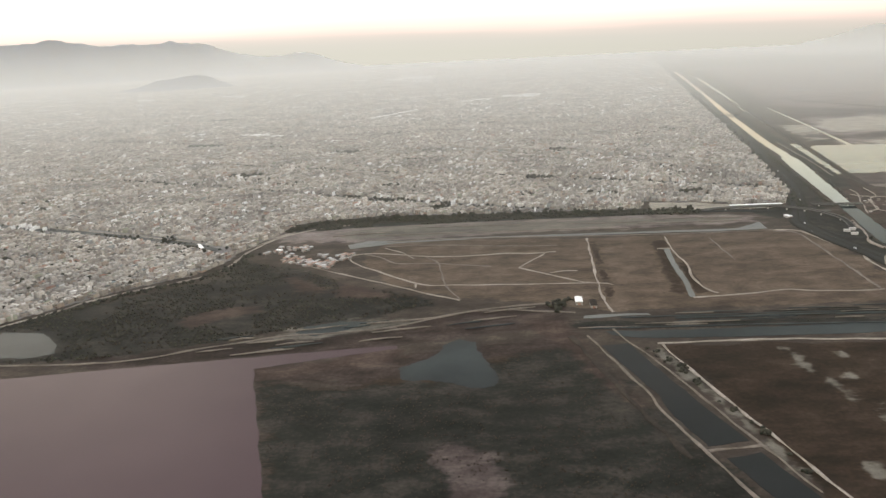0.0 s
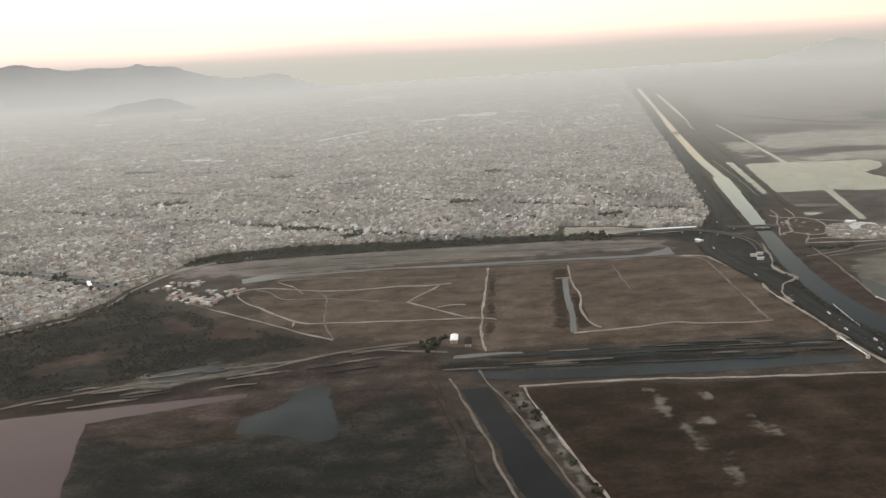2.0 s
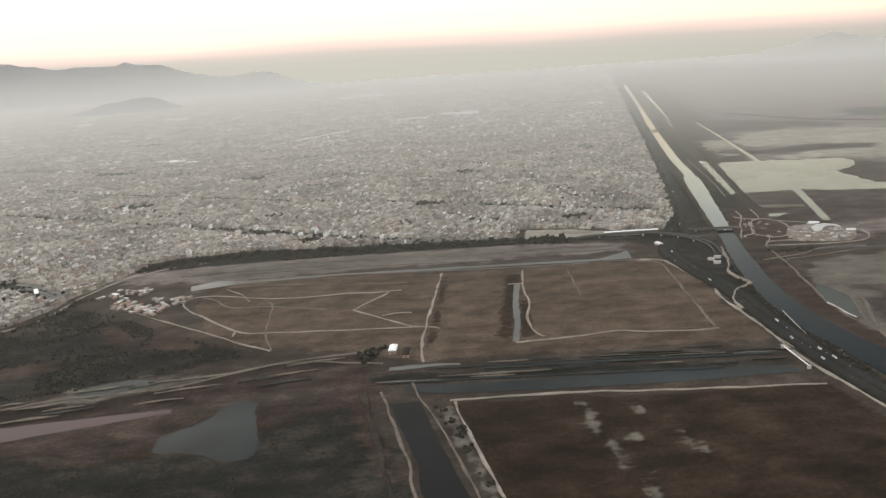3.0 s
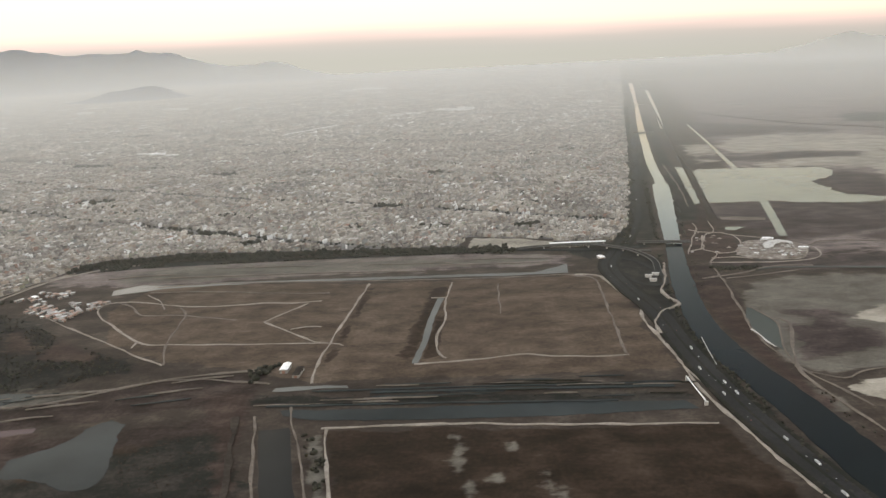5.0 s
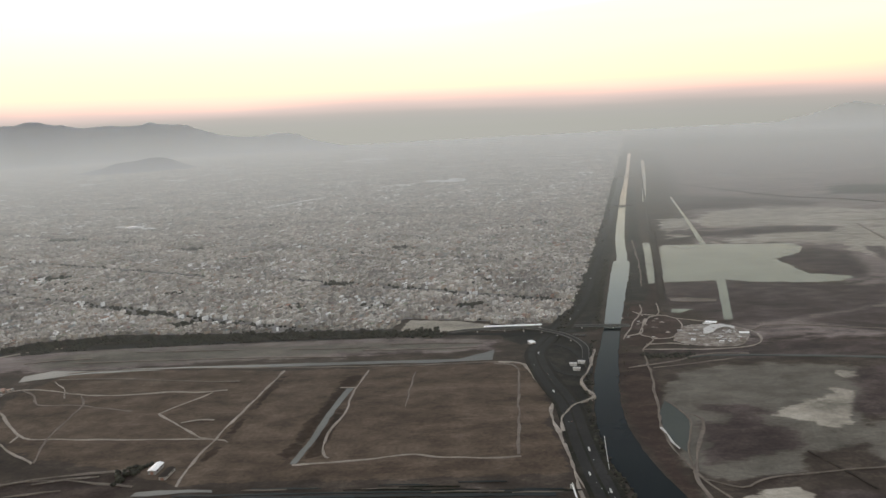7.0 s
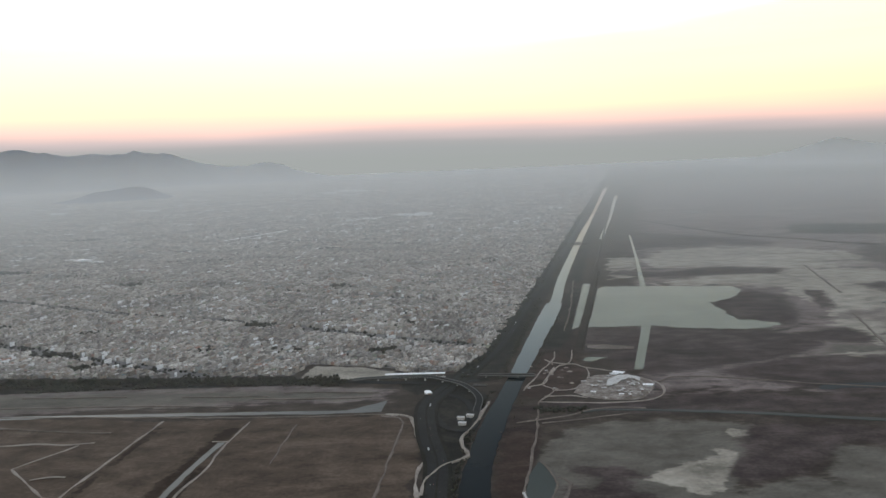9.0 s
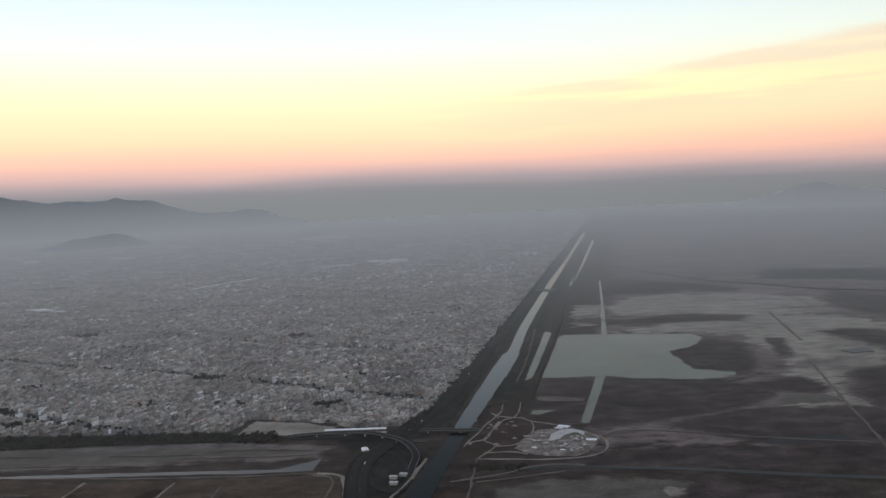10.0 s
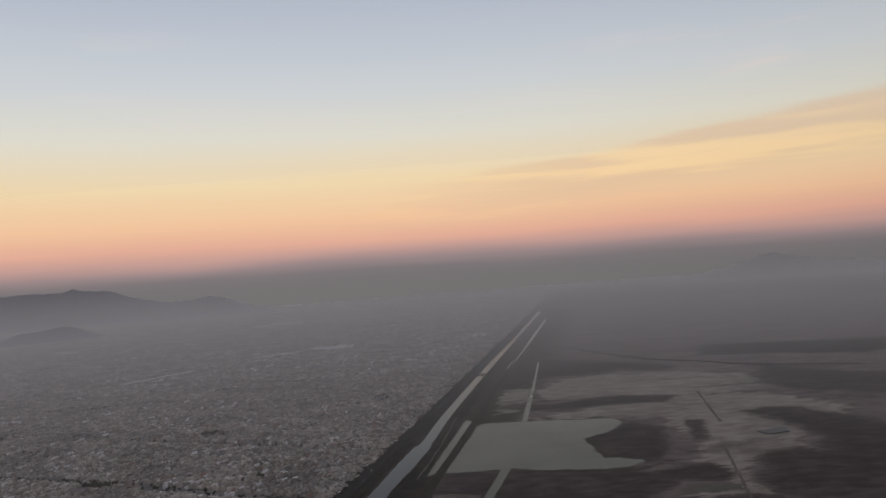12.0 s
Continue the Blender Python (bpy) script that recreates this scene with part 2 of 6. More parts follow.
    bp.inputs["Strength"].default_value, bp.inputs["Distance"].default_value = 0.35, 1.5
    L(grain, bp.inputs["Height"])
    L(bp.outputs[0], bsdf.inputs["Normal"])
    return m


def house_mat(name, single=False):
    """Concrete and block houses: every one its own grey, tan, white or painted wall."""
    m, nt, bsdf, N, L = node_mat(name)
    geo = N("ShaderNodeNewGeometry")
    r = ramp_node(N, ((0.0, (0.12, 0.116, 0.11)), (0.11, (0.22, 0.21, 0.196)), (0.25, (0.34, 0.323, 0.297)), (0.43, (0.45, 0.428, 0.392)), (0.61, (0.54, 0.516, 0.476)), (0.72, (0.29, 0.228, 0.183)), (0.775, (0.38, 0.353, 0.32)),
                      (0.86, (0.64, 0.617, 0.575)), (0.925, (0.74, 0.728, 0.70)), (0.95, (0.19, 0.235, 0.245)), (0.966, (0.22, 0.255, 0.19)), (0.982, (0.30, 0.165, 0.125))), "CONSTANT")
    info = N("ShaderNodeObjectInfo")
    L(info.outputs["Random"] if single else geo.outputs["Random Per Island"], r.inputs[0])
    sep = N("ShaderNodeSeparateXYZ")
    L(geo.outputs["True Normal"], sep.inputs[0])
    n = noise_node(N, L, 0.35, 4)
    stain = ramp_node(N, ((0.3, (0.7, 0.68, 0.66)), (0.65, (1.0, 1.0, 1.0))))
    L(n.outputs["Fac"], stain.inputs[0])
    wall = mix_col(N, L, 0.45, r.outputs[0], (0.34, 0.29, 0.25))
    up = math_node(N, L, "GREATER_THAN", sep.outputs["Z"], 0.5)
    col = mix_col(N, L, up, wall, r.outputs[0])
    quarter = noise_node(N, L, 0.012, 4, 0.6, (1, 1.4, 1))
    tone = ramp_node(N, ((0.32, (0.68, 0.68, 0.68)), (0.5, (1.02, 1.01, 0.99)), (0.66, (1.2, 1.19, 1.16))))
    L(quarter.outputs["Fac"], tone.inputs[0])
    col = mix_col(N, L, 1.0, col, stain.outputs[0], "MULTIPLY")
    col = mix_col(N, L, 1.0, col, tone.outputs[0], "MULTIPLY")
    L(col, bsdf.inputs["Base Color"])
    bsdf.inputs["Roughness"].default_value = 0.85
    return m


def leaf_mat(name, dark, light):
    m, nt, bsdf, N, L = node_mat(name)
    geo = N("ShaderNodeNewGeometry")
    n = noise_node(N, L, 0.9, 4)
    f = math_node(N, L, "MULTIPLY_ADD", geo.outputs["Random Per Island"], 0.6, math_node(N, L, "MULTIPLY", n.outputs["Fac"], 0.4))
    r = ramp_node(N, ((0.15, dark), (0.8, light)))
    L(f, r.inputs[0])
    L(r.outputs[0], bsdf.inputs["Base Color"])
    bsdf.inputs["Roughness"].default_value = 0.9
    return m


M_ground = ground_mat()
M_house = house_mat("weathered_concrete_houses")
M_house_one = house_mat("painted_block_house", True)
M_leaf = leaf_mat("dusty_dark_foliage", (0.015, 0.0155, 0.0115), (0.048, 0.045, 0.033))
M_drybush = leaf_mat("dry_brown_brush", (0.018, 0.014, 0.010), (0.05, 0.039, 0.027))
M_dirt = earth("pale_dirt_track", (0.12, 0.101, 0.083), (0.225, 0.193, 0.16), (0.36, 0.315, 0.27), 0.05, 0.6)
M_dirt_dim = earth("brown_dirt_track", (0.065, 0.053, 0.043), (0.125, 0.103, 0.085), (0.21, 0.176, 0.148), 0.05, 0.6)
M_bank = earth("dark_earth_bank", (0.014, 0.0115, 0.009), (0.028, 0.0225, 0.018), (0.06, 0.048, 0.038), 0.05, 0.5)
M_asphalt = earth("worn_asphalt", (0.011, 0.0108, 0.0108), (0.019, 0.0186, 0.0182), (0.036, 0.035, 0.034), 0.03, 0.8, 0.85, 0.1)
M_concrete = plain("pale_concrete", (0.42, 0.40, 0.37), 0.8)
M_white = plain("white_painted_metal", (0.74, 0.73, 0.71), 0.5, 0.0, 0.12)
M_lorry = plain("grey_white_lorry_paint", (0.36, 0.36, 0.35), 0.5, 0.0, 0.2)
M_sheet = plain("pale_sheet_roof", (0.60, 0.59, 0.57), 0.5, 0.0, 0.25, 0.05)
M_rust = plain("rusty_sheet_roof", (0.24, 0.13, 0.09), 0.7)
M_dullconcrete = plain("weathered_grey_concrete", (0.105, 0.10, 0.093), 0.85)
M_block = plain("grey_block_wall", (0.27, 0.25, 0.23), 0.9)
M_glass = plain("dark_window_glass", (0.02, 0.025, 0.03), 0.1)
M_tyre = plain("black_rubber", (0.02, 0.02, 0.02), 0.8)
M_canal = water_mat("green_black_canal_water", (0.0028, 0.005, 0.0066), (0.005, 0.0085, 0.010), 0.12, spec=0.020)
# sky-lit copy of the same water, paler and glossier, for the north reach
M_canal_skylit = water_mat("skylit_canal_water", (0.004, 0.007, 0.008), (0.008, 0.011, 0.012), 0.06, spec=0.14)
M_sump = water_mat("black_still_water", (0.007, 0.0076, 0.0078), (0.013, 0.0145, 0.0145), 0.35, spec=0.025)
M_verge = earth("dark_grass_verge", (0.006, 0.0066, 0.0048), (0.0135, 0.0132, 0.0095), (0.032, 0.028, 0.021), 0.05, 0.5)
M_pond = water_mat("shallow_pale_water", (0.075, 0.075, 0.048), (0.112, 0.113, 0.076), 0.22, spec=0.08)
M_palewater = water_mat("silty_pale_water", (0.085, 0.086, 0.080), (0.13, 0.13, 0.12), 0.45, spec=0.06)
M_saltpool = water_mat("grey_green_salt_water", (0.034, 0.041, 0.037), (0.062, 0.066, 0.057), 0.4, spec=0.03)
M_redwater = water_mat("mauve_brine_water", (0.050, 0.030, 0.035), (0.062, 0.038, 0.043), 0.45, spec=0.03)
M_cyanwater = water_mat("grey_blue_shallow_water", (0.017, 0.021, 0.0218), (0.040, 0.046, 0.046), 0.4, spec=0.012)
# the blue of distant air is mixed into the hills' base colour
M_mount = earth("haze_blue_hill_scrub", (0.018, 0.028, 0.065), (0.036, 0.050, 0.10), (0.065, 0.085, 0.145), 0.006, 0.03, 0.95, 0.2)
# far hill: base colour raised towards the haze so that it fades out
M_mount_pale = earth("haze_paled_hill", (0.13, 0.125, 0.12), (0.17, 0.165, 0.155), (0.22, 0.21, 0.20), 0.006, 0.03, 0.95, 0.2)


# ---- the air: a dusty layer over the plain that thins out upwards ----
def haze_layer():
    mt = bpy.data.materials.new("dust_haze")
    mt.use_nodes = True
    nt = mt.node_tree
    nt.nodes.clear()
    N, L = nt.nodes.new, nt.links.new
    geo = N("ShaderNodeNewGeometry")
    sep = N("ShaderNodeSeparateXYZ")
    L(geo.outputs["Position"], sep.inputs[0])
    att = N("ShaderNodeAttribute")
    att.attribute_name = "density"
    fall = math_node(N, L, "EXPONENT", math_node(N, L, "MULTIPLY", math_node(N, L, "MAXIMUM", sep.outputs["Z"], 0.0), -1.0 / HAZE_HEIGHT))
    # the smog gathers over the city and the far plain; the near fields lie clear
    reach = N("ShaderNodeMapRange")
    reach.interpolation_type = "SMOOTHSTEP"
    reach.inputs["From Min"].default_value, reach.inputs["From Max"].default_value = 320.0, 1700.0
    reach.inputs["To Min"].default_value, reach.inputs["To Max"].default_value = 0.07, 1.0
    L(sep.outputs["Y"], reach.inputs["Value"])
    fall = math_node(N, L, "MULTIPLY", fall, reach.outputs[0])
    dens = math_node(N, L, "MULTIPLY", math_node(N, L, "MULTIPLY", fall, HAZE_DENSITY), math_node(N, L, "MINIMUM", att.outputs["Fac"], 1.0))
    sc = N("ShaderNodeVolumeScatter")
    sc.inputs["Color"].default_value = (*HAZE_COLOUR, 1)
    sc.inputs["Anisotropy"].default_value = HAZE_FORWARD
    L(dens, sc.inputs["Density"])
    out = N("ShaderNodeOutputMaterial")
    L(sc.outputs[0], out.inputs["Volume"])
    mt.cycles.volume_step_rate = 0.7
    ng = bpy.data.node_groups.new("haze_block", "GeometryNodeTree")
    ng.interface.new_socket("Geometry", in_out="OUTPUT", socket_type="NodeSocketGeometry")
    cube = ng.nodes.new("GeometryNodeVolumeCube")
    cube.inputs["Density"].default_value = 1.0
    cube.inputs["Min"].default_value = (-5400, -900, -20)
    cube.inputs["Max"].default_value = (5400, 5400, 420)
    cube.inputs["Resolution X"].default_value = 108
    cube.inputs["Resolution Y"].default_value = 63
    cube.inputs["Resolution Z"].default_value = 5
    sm = ng.nodes.new("GeometryNodeSetMaterial")
    sm.inputs["Material"].default_value = mt
    go = ng.nodes.new("NodeGroupOutput")
    ng.links.new(cube.outputs[0], sm.inputs[0])
    ng.links.new(sm.outputs[0], go.inputs[0])
    me = bpy.data.meshes.new("haze")
    me.materials.append(mt)
    ob = new("haze", me)
    md = ob.modifiers.new("haze_block", "NODES")
    md.node_group = ng
    tagged(ob, "thin brownish dust haze lying over the plain", "haze", kind="stuff")


HAZE_DENSITY, HAZE_HEIGHT, HAZE_FORWARD, HAZE_COLOUR = 0.00138, 90.0, 0.15, (0.848, 0.858, 0.788)
haze_layer()


# ---- shape helpers ----
def mesh_of(name, verts, faces, mat, parent=None, smooth=False):
    me = bpy.data.meshes.new(name)
    me.from_pydata([tuple(v) for v in verts], [], [tuple(f) for f in faces])
    me.materials.append(mat)
    if smooth:
        me.polygons.foreach_set("use_smooth", [True] * len(me.polygons))
    me.update()
    ob = new(name, me)
    if parent:
        ob.parent = parent
    return ob


def part(name, bm, mat, parent, label=""):
    me = bpy.data.meshes.new(name)
    bm.to_mesh(me)
    bm.free()
    me.materials.append(mat)
    ob = new(name, me)
    ob.parent = parent
    return tagged(ob, label)


def smooth_line(pts, step=6.0):
    """Catmull-Rom through the plan's points, with a point every step metres."""
    p = [Vector(q[:2]) for q in pts]
    p = [p[0] * 2 - p[1]] + p + [p[-1] * 2 - p[-2]]
    out = []
    for i in range(1, len(p) - 2):
        n = max(2, int((p[i + 1] - p[i]).length / step))
        for k in range(n):
            t = k / n
            a, b, c, d = p[i - 1], p[i], p[i + 1], p[i + 2]
            out.append(0.5 * ((2 * b) + (c - a) * t + (2 * a - 5 * b + 4 * c - d) * t * t + (3 * b - a - 3 * c + d) * t ** 3))
    out.append(p[-2])
    return out


def width_at(widths, f):
    if isinstance(widths, (int, float)):
        return widths
    s = f * (len(widths) - 1)
    i = min(int(s), len(widths) - 2)
    return widths[i] + (widths[i + 1] - widths[i]) * (s - i)


def ribbon(pts, widths, z, drop=0.4, slope=0.6, step=6.0, wob=0.0, seed=0.0, smooth=True):
    """Verts and faces of a low bank along a line: flat top, sloping sides that reach below the ground."""
    line = smooth_line(pts, step) if smooth else [Vector(q[:2]) for q in pts]
    v, f = [], []
    n = len(line)
    for i, q in enumerate(line):
        d = (line[min(i + 1, n - 1)] - line[max(i - 1, 0)]).normalized()
        s = Vector((-d.y, d.x))
        h = width_at(widths, i / max(1, n - 1)) / 2
        e1 = wob * noise.noise((q.x * 0.13 + seed, q.y * 0.13, 1.7))
        e2 = wob * noise.noise((q.x * 0.13 + seed, q.y * 0.13, 9.2))
        zz = z(i / max(1, n - 1)) if callable(z) else z
        for off, hh in ((-h - e1 - slope, zz - drop), (-h - e1, zz), (h + e2, zz), (h + e2 + slope, zz - drop)):
            p = q + s * off
            v.append((p.x, p.y, hh))
        if i:
            a, b = 4 * (i - 1), 4 * i
            for k in range(3):
                f.append((a + k, a + k + 1, b + k + 1, b + k))
    return v, f


LAYER = [0.0]


def layer():
    """Each sheet that lies on the ground is a little higher than the one before."""
    LAYER[0] += 0.006
    return LAYER[0]


def strip(name, pts, widths, z, mat, label, category, kind="structure", **kw):
    if not callable(z):
        z = z + layer()
    v, f = ribbon(pts, widths, z, **kw)
    return tagged(mesh_of(name, v, f, mat), label, category, kind=kind)


def frayed(pts, step=5.0, amp=2.0, seed=0.0):
    """A closed outline with an uneven shore."""
    out = []
    n = len(pts)
    for i in range(n):
        a, b = Vector(pts[i]), Vector(pts[(i + 1) % n])
        m = max(1, int((b - a).length / step))
        s = (b - a).normalized()
        s = Vector((-s.y, s.x))
        for k in range(m):
            q = a + (b - a) * (k / m)
            e = noise.noise((q.x * 0.11 + seed, q.y * 0.11, 3.1)) + 0.5 * noise.noise((q.x * 0.35, q.y * 0.35 + seed, 7.7))
            out.append(q + s * e * amp)
    return out


def patch(name, pts, z, mat, label, category, amp=2.0, step=5.0, kind="structure"):
    o = frayed(pts, step, amp, len(name) * 1.37)
    z += layer()
    n = len(o)
    v = [(p.x, p.y, z) for p in o] + [(p.x, p.y, z - 0.6) for p in o]
    f = [tuple(range(n))] + [(i, n + i, n + (i + 1) % n, (i + 1) % n) for i in range(n)]
    ar = sum(o[i].x * o[(i + 1) % n].y - o[(i + 1) % n].x * o[i].y for i in range(n))
    if ar < 0:
        f = [t[::-1] for t in f]
    return tagged(mesh_of(name, v, f, mat), label, category, kind=kind)


def box_bm(bm, x0, y0, z0, x1, y1, z1, bevel=0.0):
    vs = [bm.verts.new(c) for c in ((x0, y0, z0), (x1, y0, z0), (x1, y1, z0), (x0, y1, z0), (x0, y0, z1), (x1, y0, z1), (x1, y1, z1), (x0, y1, z1))]
    for q in ((0, 3, 2, 1), (4, 5, 6, 7), (0, 1, 5, 4), (1, 2, 6, 5), (2, 3, 7, 6), (3, 0, 4, 7)):
        bm.faces.new([vs[k] for k in q])
    if bevel:
        bmesh.ops.bevel(bm, geom=list(bm.edges), offset=bevel, segments=1, affect="EDGES")
    return bm


def box(x0, y0, z0, x1, y1, z1, bevel=0.0):
    return box_bm(bmesh.new(), x0, y0, z0, x1, y1, z1, bevel)


# ---- the ground sheet and what covers it ----
def seg_dist(px, py, a, b):
    ax, ay, bx, by = *a, *b
    dx, dy = bx - ax, by - ay
    t = np.clip(((px - ax) * dx + (py - ay) * dy) / max(1e-9, dx * dx + dy * dy), 0, 1)
    return np.hypot(px - ax - t * dx, py - ay - t * dy)


def inside(px, py, poly):
    hit = np.zeros(px.shape, bool)
    n = len(poly)
    for i in range(n):
        (x0, y0), (x1, y1) = poly[i], poly[(i + 1) % n]
        if y0 == y1:
            continue
        c = ((y0 > py) != (y1 > py)) & (px < (x1 - x0) * (py - y0) / (y1 - y0) + x0)
        hit ^= c
    return hit


def soft_poly(px, py, poly, edge):
    d = np.full(px.shape, 1e9)
    for i in range(len(poly)):
        d = np.minimum(d, seg_dist(px, py, poly[i], poly[(i + 1) % len(poly)]))
    d = np.where(inside(px, py, poly), d, -d)
    return np.clip(0.5 + d / (2 * edge), 0, 1)


